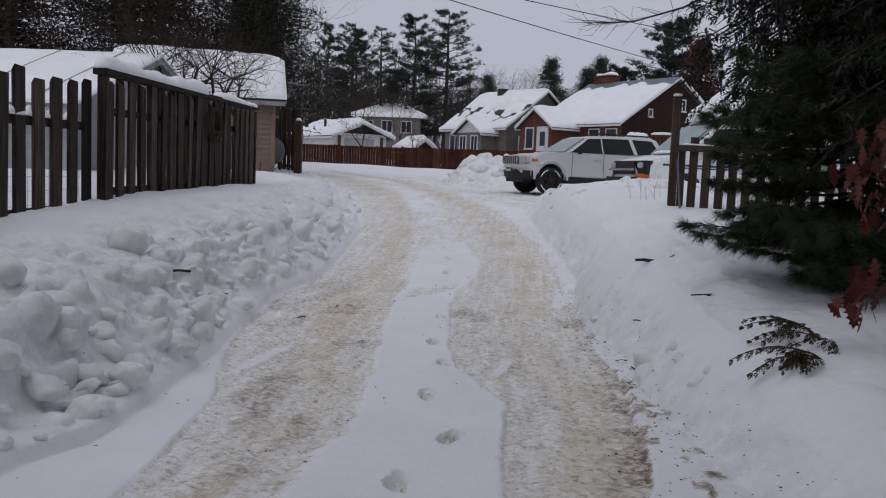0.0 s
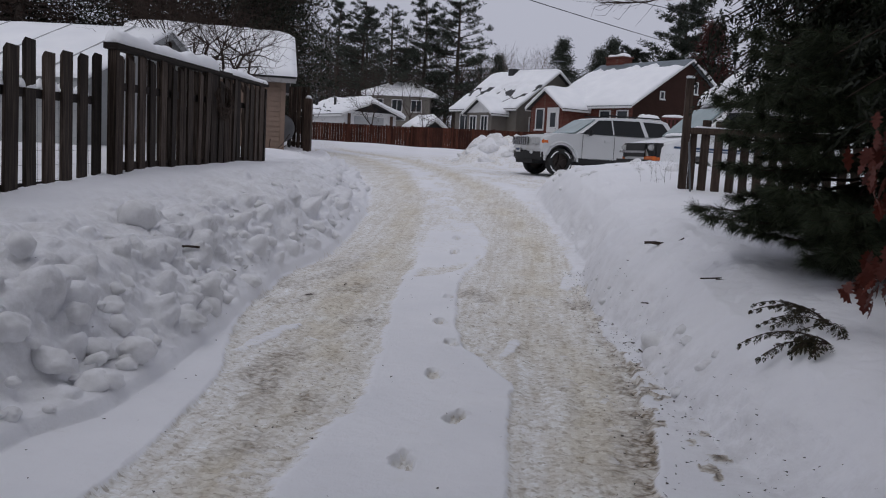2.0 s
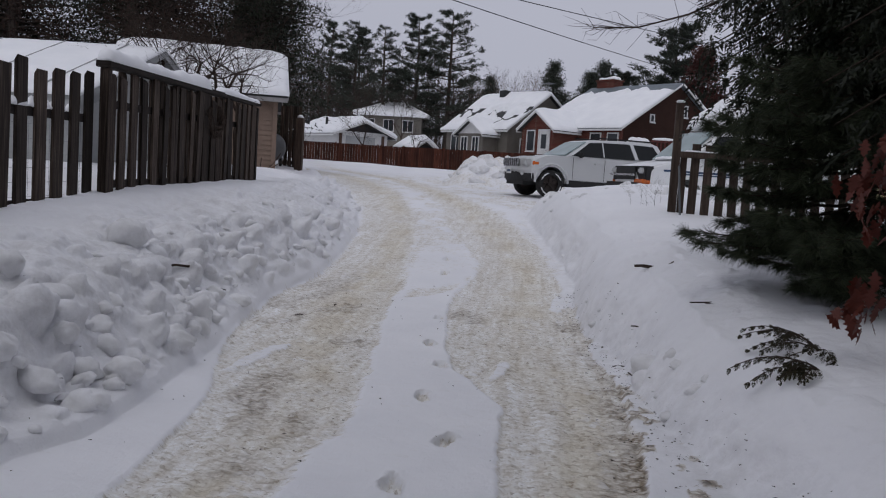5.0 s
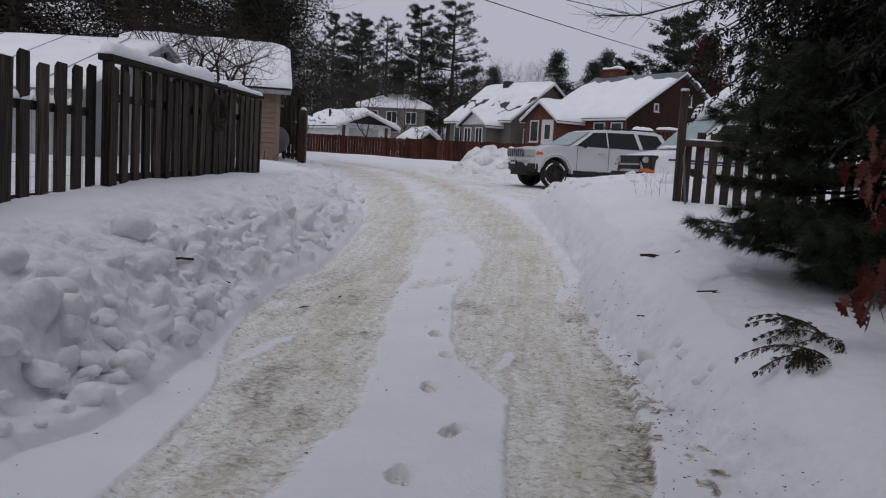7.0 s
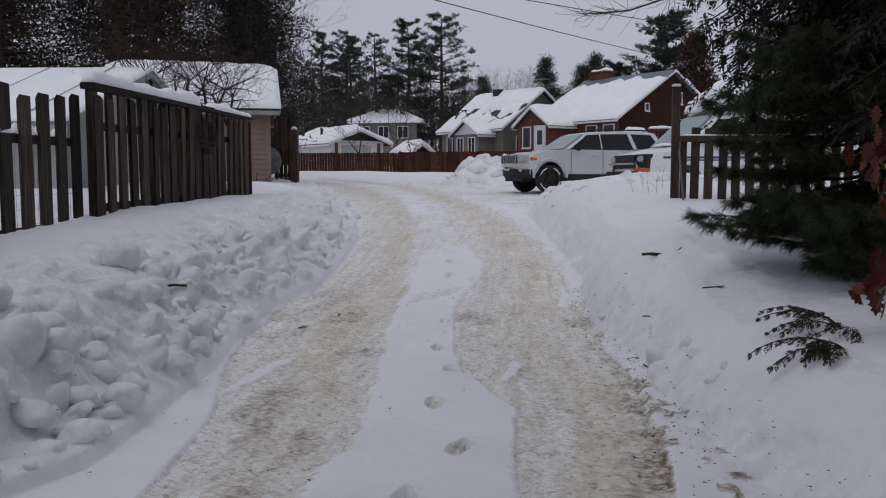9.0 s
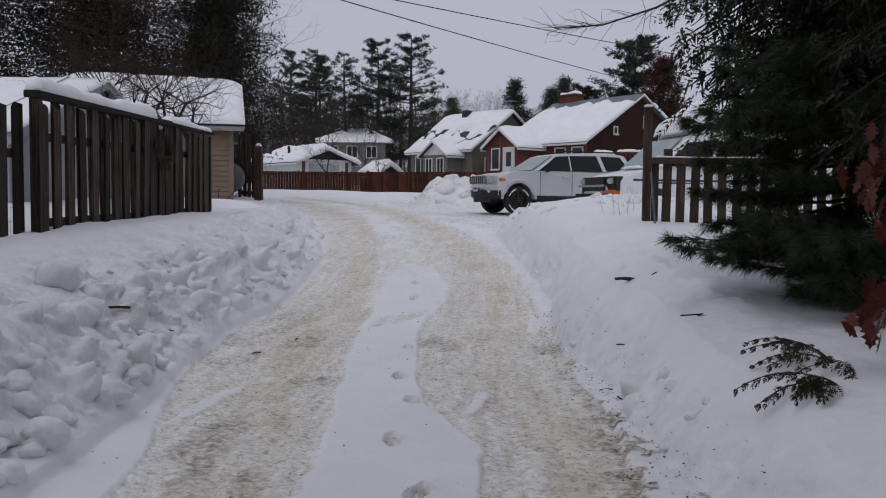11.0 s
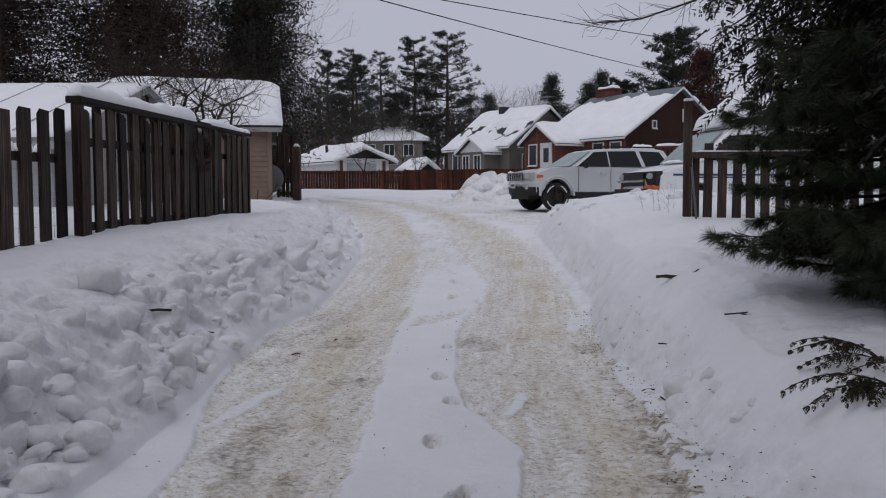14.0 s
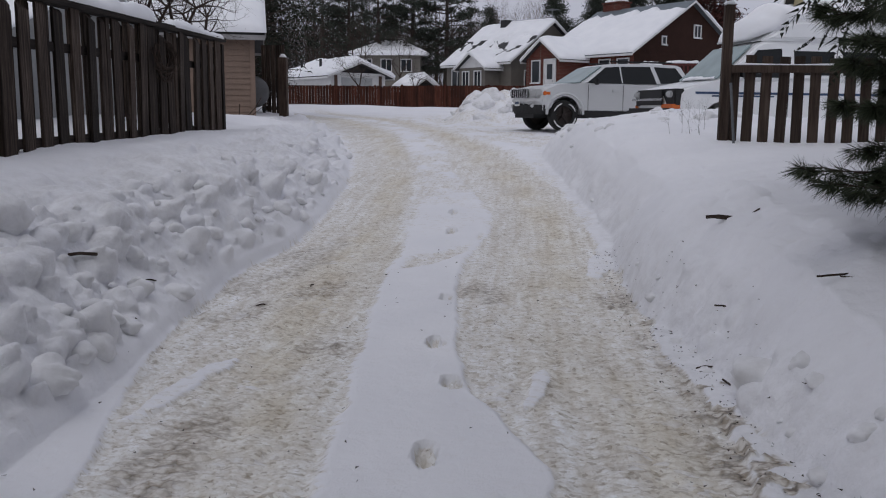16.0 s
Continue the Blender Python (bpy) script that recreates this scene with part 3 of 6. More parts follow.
def snow_ridge(name, points, width, height, parent=None, label="", seed=0, step_m=0.06):
    """A soft ridge of snow lying along a line of points."""
    rng = random.Random(seed)
    dense = []
    for a, b in zip(points, points[1:]):
        a, b = Vector(a), Vector(b)
        n = max(2, int((b - a).length / step_m))
        dense += [a.lerp(b, i / n) for i in range(n)]
    dense.append(Vector(points[-1]))
    bm, rings, sides = bmesh.new(), [], 9
    for i, p in enumerate(dense):
        d = (dense[min(i + 1, len(dense) - 1)] - dense[max(i - 1, 0)])
        d.z = 0
        d.normalize()
        u = Vector((-d.y, d.x, 0))
        end = min(1, 0.35 + 3 * min(i, len(dense) - 1 - i) * step_m / max(0.05, height))
        k = 1 + 0.55 * noise.noise(p * 1.7 + Vector((seed, 0, 0))) + 0.25 * noise.noise(p * 6)
        ring = []
        for j in range(sides):
            ang = math.pi * j / (sides - 1)
            off = u * math.cos(ang) * width / 2 * (0.85 + 0.25 * noise.noise(p * 4 + Vector((j, 0, 0)))) * (0.6 + 0.4 * end)
            ring.append(bm.verts.new(p + off + Vector((0, 0, height * k * end * math.sin(ang) ** 0.8))))
        rings.append(ring)
    for a, b in zip(rings, rings[1:]):
        for j in range(sides - 1):
            bm.faces.new((a[j], a[j + 1], b[j + 1], b[j]))
        bm.faces.new((a[sides - 1], a[0], b[0], b[sides - 1]))
    bm.faces.new(rings[0])
    bm.faces.new(rings[-1][::-1])
    if parent:
        return part(name, bm, ROOF_SNOW, parent, label, smooth=True)
    ob = part(name, bm, ROOF_SNOW, None, "", smooth=True)
    return ob


rng = random.Random(3)
fence = thing("board_fence", pose(-4.62, 9.4, 0), "tall dark weathered board fence with snow along its top rail", "fence")
fence_dir = (Vector((-4.83, 15.7, 0)) - Vector((-4.62, 9.4, 0)))
fence_len = fence_dir.length
fence_dir.normalize()
fence_ang = math.degrees(math.atan2(fence_dir.y, fence_dir.x))


def fence_top(s):
    return 2.495 + 0.008 * s


board = board_mesh("board", 0.205, 0.028, 1.8, FENCE_WOOD, fence)
board_b = board_mesh("board", 0.185, 0.028, 1.76, FENCE_WOOD, fence, 0.03)
n_boards = int(fence_len / 0.33)
first = True
for side in (0, 1):
    for i in range(n_boards):
        s = 0.07 + (i + 0.5 * side) * 0.33 + rng.uniform(-0.012, 0.012)
        if s > fence_len - 0.05:
            continue
        src = board if rng.random() < 0.5 else board_b
        loc = fence_dir * s
        out = 0.042 if side == 0 else -0.042
        m = Matrix.Translation((loc.x, loc.y, fence_top(s) - 1.84 + rng.uniform(-0.07, 0.02))) @ pose(0, 0, 0, 0, 0, fence_ang) @ Matrix.Translation((0, -out, 0)) @ pose(0, 0, 0, rng.uniform(-0.9, 0.9), rng.uniform(-1.3, 1.3), rng.uniform(-5, 5))
        share(src, m)
for ob in (board, board_b):
    bpy.data.objects.remove(ob)
for z, th in ((-0.02, 0.05), (-0.45, 0.045), (-1.35, 0.045)):
    bm = bmesh.new()
    if z > -0.1:
        box(bm, -0.06, fence_len + 0.05, -0.085, 0.085, -0.035, 0.035, 0.006)
    else:
        box(bm, 0, fence_len, -0.024, 0.024, -0.045, 0.045, 0.004)
    ob = part("top_rail" if z > -0.1 else "rail", bm, RAIL_WOOD, fence)
    ob.matrix_local = Matrix.Translation((0, 0, fence_top(0) + z)) @ pose(0, 0, 0, 0, -0.7, fence_ang)
for s in (0.03, 2.15, 4.2, fence_len - 0.02):
    bm = boxed(-0.05, 0.05, -0.05, 0.05, 0.3, fence_top(s) - 0.06, 0.006)
    part("post", bm, FENCE_WOOD, fence).matrix_local = Matrix.Translation((fence_dir.x * s, fence_dir.y * s, 0)) @ pose(0, 0, 0, 0, 0, fence_ang)
ridge = snow_ridge("snow_cap", [(fence_dir.x * s, fence_dir.y * s, fence_top(s) + 0.012) for s in (-0.05, 0.6, 1.4, 2.2, 3.0, 3.5)], 0.24, 0.14, fence, "thick soft snow on the rail", 4)
ridge = snow_ridge("snow_cap", [(fence_dir.x * s, fence_dir.y * s, fence_top(s) + 0.012) for s in (4.1, 4.8, 5.6, 6.25)], 0.22, 0.1, fence, "thick soft snow on the rail", 8)

# a coil of dry vine hung over the top rail
vine = thing("vine_coil", pose(-4.76, 13.1, 2.42), "tangled coil of dry vine hung on the fence", "vine")
for k in range(14):
    bm = bmesh.new()
    r, w, ph = rng.uniform(0.15, 0.3), rng.uniform(0.3, 0.55), rng.uniform(0, 6)
    pts = [(0.1 + 0.05 * math.sin(a * 1.3 + ph), r * math.sin(a) * 1.4 + rng.uniform(-0.02, 0.02), -0.1 - w * 0.5 + w * 0.5 * math.cos(a)) for a in np.linspace(0, 5.6, 18)]
    tube(bm, pts, 0.007, 5)
    part("vine_loop", bm, TWIG, vine)

# the lower picket fence that goes on from the corner
picket_fence = thing("picket_fence", pose(-4.72, 9.3, 0), "open fence of broad dark weathered pickets", "fence")
pick = board_mesh("picket", 0.22, 0.034, 1.75, FENCE_WOOD, picket_fence, 0.025)
pd = (Vector((-4.5, 6.8, 0)) - Vector((-4.72, 9.3, 0))).normalized()
pang = math.degrees(math.atan2(pd.y, pd.x))
for i in range(13):
    s = 0.06 + i * 0.385 + rng.uniform(-0.015, 0.015)
    top = 2.3 + rng.uniform(-0.05, 0.05) - 0.02 * s
    share(pick, Matrix.Translation((pd.x * s, pd.y * s, top - 1.75)) @ pose(0, 0, 0, 0, 0, pang) @ pose(0, 0, 0, rng.uniform(-1, 1), rng.uniform(-1.4, 1.4), rng.uniform(-3, 3)))
bpy.data.objects.remove(pick)
for z in (1.86, 0.98):
    bm = boxed(0, 4.8, -0.02, 0.02, -0.045, 0.045, 0.004)
    part("rail", bm, RAIL_WOOD, picket_fence).matrix_local = Matrix.Translation((0, 0, z)) @ pose(0, 0, 0, 0, 0.6, pang) @ Matrix.Translation((0, -0.04, 0))
side_v = Vector((-pd.y, pd.x, 0))
for a, b, seed in ((0.25, 0.5, 1), (0.62, 0.95, 2), (1.0, 1.35, 3), (1.45, 1.75, 4), (1.85, 2.2, 5), (2.3, 2.7, 6)):
    pts = [pd * s - side_v * 0.045 + Vector((0, 0, 1.9 - 0.01 * s)) for s in (a, (a + b) / 2, b)]
    snow_ridge("snow_cap", pts, 0.11, 0.1, picket_fence, "snow lying on the rail", seed, 0.03)
# wire mesh nailed behind the pickets
for i in range(9):
    z = 0.75 + 0.14 * i
    bm = bmesh.new()
    tube(bm, [(pd.x * s - side_v.x * 0.07, pd.y * s - side_v.y * 0.07, z + 0.004 * math.sin(s * 9)) for s in np.linspace(0, 4.6, 14)], 0.0018, 3, False)
    part("mesh_wire", bm, GALV, picket_fence)
for i in range(30):
    s = 0.1 + i * 0.15
    bm = bmesh.new()
    tube(bm, [(pd.x * s - side_v.x * 0.07, pd.y * s - side_v.y * 0.07, z) for z in (0.7, 1.3, 1.9)], 0.0018, 3, False)
    part("mesh_wire", bm, GALV, picket_fence)


# ---- houses ----
def gable_house(name, m, w, d, eave, ridge, wall_mat, label, gable_mat=None, over=0.35, snow=0.22, roof_mat=DARK_SHINGLE, base=-0.6, cover=1.0, fascia=WHITE_PAINT, side_gable=False, bare=0.0):
    """Ridge along local x; the eaves are at y = 0 and y = d, the gables at x = 0 and x = w."""
    house = thing(name, m, label, "house")
    bm = bmesh.new()
    t = 0.15
    box(bm, 0, w, 0, t, base, eave)
    part("wall", bm, wall_mat, house)
    part("wall", boxed(0, w, d - t, d, base, eave), wall_mat, house)
    for x0 in (0, w - t):
        part("wall", boxed(x0, x0 + t, t + 0.003, d - t - 0.003, base, eave), (gable_mat or wall_mat) if side_gable else wall_mat, house)
        bm = bmesh.new()
        a = [bm.verts.new((x0 + 0.002, y, z)) for y, z in ((0.0, eave + 0.003), (d, eave + 0.003), (d / 2, ridge - 0.02))]
        b = [bm.verts.new((x0 + t - 0.002, v.co.y, v.co.z)) for v in a]
        bm.faces.new(a)
        bm.faces.new(b[::-1])
        for i in range(3):
            bm.faces.new((a[i], b[i], b[(i + 1) % 3], a[(i + 1) % 3]))
        part("gable_wall", bm, gable_mat or wall_mat, house)
    slope = (ridge - eave) / (d / 2)
    for sign in (0, 1):
        yy = (lambda v: v) if sign == 0 else (lambda v: d - v)
        bm = bmesh.new()
        y0, y1 = -over, d / 2
        z0, z1 = eave - over * slope, ridge
        th = 0.14
        vs = [bm.verts.new((x, yy(y), z + k)) for k in (0.0, th) for x, y, z in ((-over, y0, z0), (w + over, y0, z0), (w + over, y1, z1), (-over, y1, z1))]
        for f in ((3, 2, 1, 0), (4, 5, 6, 7), (0, 1, 5, 4), (1, 2, 6, 5), (2, 3, 7, 6), (3, 0, 4, 7)):
            bm.faces.new([vs[i] for i in f])
        roof = part("roof", bm, roof_mat, house)
        # the snow that lies on this side
        bm = bmesh.new()
        na, nb = max(8, int((w + 2 * over) / 0.16)), 26
        grid = []
        for i in range(na + 1):
            row = []
            for j in range(nb + 1):
                u, v = i / na, j / nb
                x = -over - 0.03 + (w + 2 * over + 0.06) * u
                y = y0 - 0.05 + (y1 - y0 + 0.05) * v
                zz = z0 + (y - y0) * slope + th
                e = min(1, 9 * min(u, 1 - u) + 0.15, 9 * v + 0.2) ** 0.6
                p = Vector((x, yy(y), 0)) * 0.9
                h = snow * (e + 0.28 * noise.noise(p + m.translation) + 0.12 * noise.noise(p * 4))
                if cover < 1 and v > cover + 0.12 * noise.noise(p * 1.3):
                    h = -0.06
                if bare and noise.noise(p * 1.1 + Vector((3, 1, 0))) + 0.5 * noise.noise(p * 3.1) + 0.5 * v > bare + 0.2 * abs(v - 0.3) and v < 0.62:
                    h = -0.06
                row.append(bm.verts.new((x, yy(y), zz + h)))
            grid.append(row)
        rim = [grid[i][0] for i in range(na + 1)] + [grid[na][j] for j in range(1, nb + 1)] + [grid[i][nb] for i in range(na - 1, -1, -1)] + [grid[0][j] for j in range(nb - 1, 0, -1)]
        for i in range(na):
            for j in range(nb):
                bm.faces.new((grid[i][j], grid[i + 1][j], grid[i + 1][j + 1], grid[i][j + 1]))
        low = [bm.verts.new((v.co.x, v.co.y, z0 + ((v.co.y if sign == 0 else d - v.co.y) - y0) * slope + th - 0.02)) for v in rim]
        for i in range(len(rim)):
            k = (i + 1) % len(rim)
            bm.faces.new((rim[i], rim[k], low[k], low[i]))
        part("roof_snow", bm, ROOF_SNOW, house, "thick smooth snow", True)
        bm = boxed(-over, w + over, yy(y0) - 0.03, yy(y0) + 0.03, z0 - 0.06, z0 + 0.05, 0.006)
        part("fascia", bm, fascia, house)
        for x in (-over - 0.02, w + over - 0.01):
            bm = bmesh.new()
            vs = [bm.verts.new((x + k, yy(y), z)) for k in (0, 0.03) for y, z in ((y0, z0 + 0.0), (y1, z1 + 0.0), (y1, z1 + 0.12), (y0, z0 + 0.12))]
            for f in ((3, 2, 1, 0), (4, 5, 6, 7), (0, 1, 5, 4), (1, 2, 6, 5), (2, 3, 7, 6), (3, 0, 4, 7)):
                bm.faces.new([vs[i] for i in f])
            part("barge_board", bm, fascia, house)
    return house


def house_window(house, m, w, h, name="window", frame_mat=WHITE_PAINT, pane_mat=WINDOW, cross=True):
    """A window set in a wall whose face is at local y = 0, outside towards -y."""
    win = new(name)
    win.parent = house
    win.matrix_local = m
    f = 0.07
    for a in ((-w / 2 - f, -w / 2, -f, h + f), (w / 2, w / 2 + f, -f, h + f), (-w / 2, w / 2, h, h + f), (-w / 2, w / 2, -f, 0)):
        part("window_frame", boxed(a[0], a[1], -0.06, 0.02, a[2], a[3], 0.006), frame_mat, win)
    part("pane", boxed(-w / 2, w / 2, -0.03, -0.005, 0, h), pane_mat, win)
    if cross:
        part("mullion", boxed(-0.03, 0.03, -0.045, -0.031, 0, h), frame_mat, win)
    part("window_sill", boxed(-w / 2 - f - 0.03, w / 2 + f + 0.03, -0.11, -0.061, -f - 0.03, -f + 0.03), frame_mat, win)
    return win


def house_door(house, m, w=0.9, h=2.0, mat=WHITE_PAINT):
    dr = new("door")
    dr.parent = house
    dr.matrix_local = m
    part("leaf", boxed(-w / 2, w / 2, -0.03, 0.01, 0, h, 0.006), mat, dr)
    part("pane", boxed(-w / 2 + 0.18, w / 2 - 0.18, -0.04, -0.031, h * 0.5, h - 0.2), WINDOW, dr)
    for a in ((-w / 2 - 0.1, -w / 2, 0, h + 0.1), (w / 2, w / 2 + 0.1, 0, h + 0.1), (-w / 2, w / 2, h, h + 0.1)):
        part("door_frame", boxed(a[0], a[1], -0.05, 0.01, a[2], a[3], 0.005), WHITE_PAINT, dr)
    bm = bmesh.new()
    tube(bm, [(w / 2 - 0.1, -0.08, h * 0.45), (w / 2 - 0.1, -0.035, h * 0.45)], 0.03, 8)
    part("door_handle", bm, CHROME, dr)
    return dr


def rise(x, y, z, deg):
    return Matrix.Translation((x, y, z)) @ pose(0, 0, 0, 0, 0, deg)


# the tan outbuilding behind the board fence
tan = gable_house("tan_cottage", pose(-6.18, 21.8, 0.6) @ pose(0, 0, 0, 0, 0, 17) @ pose(-3.9, 0, 0), 3.9, 5.0, 2.6, 3.66, TAN_SIDING, "small tan clapboard house under deep roof snow", None, 0.27, 0.24, base=0.0, fascia=TRIM_PALE)
for i in range(20):
    z = 0.1 + 0.125 * i
    bm = bmesh.new()
    vs = [bm.verts.new(v) for v in ((0, -0.004, z), (3.9, -0.004, z), (3.9, -0.004, z + 0.122), (0, -0.004, z + 0.122), (0, -0.03, z), (3.9, -0.03, z), (3.9, -0.012, z + 0.122), (0, -0.012, z + 0.122))]
    for f in ((4, 5, 6, 7), (0, 4, 7, 3), (1, 2, 6, 5), (0, 1, 5, 4), (2, 3, 7, 6)):
        bm.faces.new([vs[k] for k in f])
    part("siding_board", bm, TAN_SIDING, tan)
part("corner_board", boxed(3.82, 3.935, -0.04, 0.06, 0, 2.6, 0.005), TAN_SIDING, tan)

# the pale shed with a seamed roof, nearer behind the pickets
shed = gable_house("pale_shed", pose(-13.9, 12.3, 0.55), 7.4, 5.4, 1.7, 2.66, PALE_PANEL, "long pale shed with a snow-covered seamed metal roof", None, 0.2, 0.06, PALE_PANEL, base=0.0, fascia=PALE_PANEL)
for i in range(6):
    x = 1.2 + i * 1.15
    bm = bmesh.new()
    tube(bm, [(x, -0.22, 1.83), (x, 2.68, 2.86)], 0.012, 4)
    part("roof_seam", bm, PALE_PANEL, shed)
for i in range(13):
    x = 0.3 + i * 0.55
    part("wall_batten", boxed(x, x + 0.05, -0.03, -0.002, 0.1, 1.65), PALE_PANEL, shed)

# the brick house and the grey house, both turned to the same street
TURN_A = math.degrees(math.atan2(-0.76, 0.65))


def street_house(corner, w, d, eave, ridge, **k):
    """corner: the near corner at the gable end; the front faces down the drive."""
    o = Vector((corner[0] - 0.65 * w, corner[1] + 0.76 * w, corner[2]))
    return Matrix.Translation(o) @ pose(0, 0, 0, 0, 0, TURN_A)


m_red = street_house((5.62, 50.0, 1.75), 6.9, 9.2, 3.0, 5.9)
red = gable_house("brick_house", m_red, 6.9, 9.2, 3.05, 5.85, BRICK, "red brick house with brown gable and snowy roof", BROWN_SIDING, 0.3, 0.22, METAL_ROOF, base=-1, cover=0.8, side_gable=True)
for x, w in ((6.3, 0.75), (4.95, 0.75)):
    house_window(red, Matrix.Translation((x, 0, 1.55)), w, 1.1, cross=False)
house_window(red, rise(6.9, 5.2, 4.05, 90), 0.5, 0.6)
house_window(red, rise(6.9, 2.45, 3.55, 90), 0.25, 0.35, cross=False)
chim = new("chimney")
chim.parent = red
chim.matrix_local = Matrix.Translation((1.0, 4.9, 5.3))
part("stack", boxed(-0.75, 0.75, -0.4, 0.4, 0, 1.05, 0.01), BRICK, chim)
part("coping", boxed(-0.82, 0.82, -0.47, 0.47, 1.053, 1.15, 0.01), BRICK, chim)
snow_ridge("snow_cap", [(-0.75, 0, 1.155), (0, 0, 1.155), (0.75, 0, 1.155)], 0.8, 0.2, chim, "cap of snow", 3, 0.1)
bm = bmesh.new()
tube(bm, [(0.2, 0, 1.1), (0.2, 0, 1.65)], 0.08, 8)
tube(bm, [(0.2, 0, 1.66), (0.2, 0, 1.74)], 0.15, 8)
part("flue", bm, BLACK_TRIM, chim)
m_wing = m_red @ Matrix.Translation((0.8, -1.95, 0)) @ pose(0, 0, 0, 0, 0, 0)
wing_m = m_red @ Matrix.Translation((0.75, 2.2, 0)) @ pose(0, 0, 0, 0, 0, -90)
wing = gable_house("brick_wing", wing_m, 4.2, 2.75, 2.78, 3.72, BRICK, "red brick porch wing with a snowy gable roof", None, 0.25, 0.2, base=-1)
for y, w in ((0.85, 0.62),):
    house_window(wing, rise(4.2, y, 1.5, 90), w, 1.15, cross=False)
house_door(wing, rise(4.2, 2.0, 0.6, 90), 0.8, 2.05)
bm = bmesh.new()
tube(bm, [(3.2, 0.9, 3.2), (3.2, 0.9, 4.05)], 0.07, 8)
part("vent_pipe", bm, BLACK_TRIM, wing)

m_grey = street_house((-0.81, 56.0, 1.75), 6.6, 6.4, 3.0, 5.4)
grey = gable_house("grey_house", m_grey, 6.6, 6.4, 2.95, 5.3, GREY_SIDING, "grey sided house with patchy roof snow", None, 0.3, 0.2, base=-1, cover=1.0, bare=0.16)
house_window(grey, rise(6.6, 4.3, 3.5, 90), 0.7, 0.7)
house_window(grey, rise(6.6, 1.5, 1.2, 90), 0.8, 1.1)
porch = gable_house("grey_porch", m_grey @ Matrix.Translation((3.0, 1.0, 0)) @ pose(0, 0, 0, 0, 0, -90), 2.2, 2.6, 2.5, 3.3, GREY_SIDING, "small grey gabled porch with snow on it", WHITE_PAINT, 0.25, 0.18, base=-1)
for y in (0.7, 1.9):
    house_window(porch, rise(2.2, y, 1.3, 90), 0.6, 0.95)
house_window(grey, Matrix.Translation((1.2, 0, 1.3)), 1.1, 1.2)
bm = boxed(2.2, 2.75, 2.7, 3.25, 5.0, 5.75, 0.01)
part("chimney", bm, BLACK_TRIM, grey)
bm = bmesh.new()
tube(bm, [(6.5, 3.3, 5.3), (6.5, 3.3, 6.2)], 0.03, 6)
for k in range(5):
    tube(bm, [(6.5 - 0.4, 3.3 - 0.3 + 0.15 * k, 6.1), (6.5 + 0.4, 3.3 - 0.3 + 0.15 * k, 6.1)], 0.015, 4)
part("aerial", bm, GALV, grey)

# a small snowy porch roof and red railing beside the brick house
porch_roof = thing("side_porch", pose(5.9, 48.3, 1.4), "low white side porch with snow on its flat roof", "porch")
part("box", boxed(0, 1.15, 0, 1.5, -0.4, 2.35, 0.01), WHITE_PAINT, porch_roof)
part("roof_edge", boxed(-0.1, 1.25, -0.1, 1.6, 2.353, 2.45, 0.01), WHITE_PAINT, porch_roof)
snow_ridge("roof_snow", [(-0.05, 0.7, 2.452), (0.6, 0.7, 2.452), (1.2, 0.7, 2.452)], 1.5, 0.3, porch_roof, "thick snow", 5, 0.15)
railing = thing("red_deck_railing", pose(7.1, 48.2, 1.4), "red wooden deck railing with snow along the top", "railing")
for i in range(8):
    part("baluster", boxed(0.04 + i * 0.21, 0.12 + i * 0.21, 0, 0.05, 1.3, 2.55, 0.004), RAIL_RED, railing)
part("rail", boxed(-0.05, 1.75, -0.02, 0.07, 2.553, 2.66, 0.005), RAIL_RED, railing)
part("deck", boxed(-0.05, 1.75, -0.02, 1.6, 1.15, 1.297, 0.005), RAIL_RED, railing)
for x in (0.0, 1.65):
    part("post", boxed(x, x + 0.1, 0.1, 0.2, -0.4, 1.147), RAIL_RED, railing)
snow_ridge("snow_cap", [(0, 0.02, 2.662), (0.8, 0.02, 2.662), (1.7, 0.02, 2.662)], 0.16, 0.14, railing, "snow on the rail", 7, 0.1)

# the white garage under a deep rounded load of snow, turned like the houses
# the gable's black stands for the shadow under the roof
gar = gable_house("white_garage", street_house((-12.1, 57.2, 1.6), 6.2, 4.0, 2.2, 2.95), 6.2, 4.0, 2.2, 2.95, WHITE_PAINT, "low white garage with deep rounded roof snow, gable blackened as shade", BLACK_TRIM, 0.45, 0.36, base=-1)
part("garage_door", boxed(6.203, 6.25, 0.75, 3.0, 0, 2.05, 0.006), PALE_PANEL, gar)
for z in (0.5, 1.0, 1.5):
    part("door_groove", boxed(6.251, 6.256, 0.75, 3.0, z, z + 0.03), GARAGE_DOOR, gar)
for y in (0.12, 3.4):
    part("door_post", boxed(6.203, 6.32, y, y + 0.42, -0.3, 1.45), BRICK, gar)
    part("door_post", boxed(6.203, 6.3, y + 0.12, y + 0.3, 1.453, 2.2), TRIM_BROWN, gar)
part("gable_beam", boxed(6.205, 6.34, 0.05, 3.95, 2.2, 2.36, 0.01), WHITE_PAINT, gar)
for x, y in ((3.9, 0.5), (1.6, 0.3)):
    bm = bmesh.new()
    tube(bm, [(x, y, 2.2), (x, y, 3.3)], 0.09, 8)
    part("vent_pipe", bm, BLACK_TRIM, gar)

hut = gable_house("garden_shed", street_house((-7.3, 60.0, 1.6), 2.0, 1.9, 1.45, 2.05), 2.0, 1.9, 1.45, 2.05, BROWN_SIDING, "small brown garden shed under deep snow", BLACK_TRIM, 0.25, 0.34, base=-1)

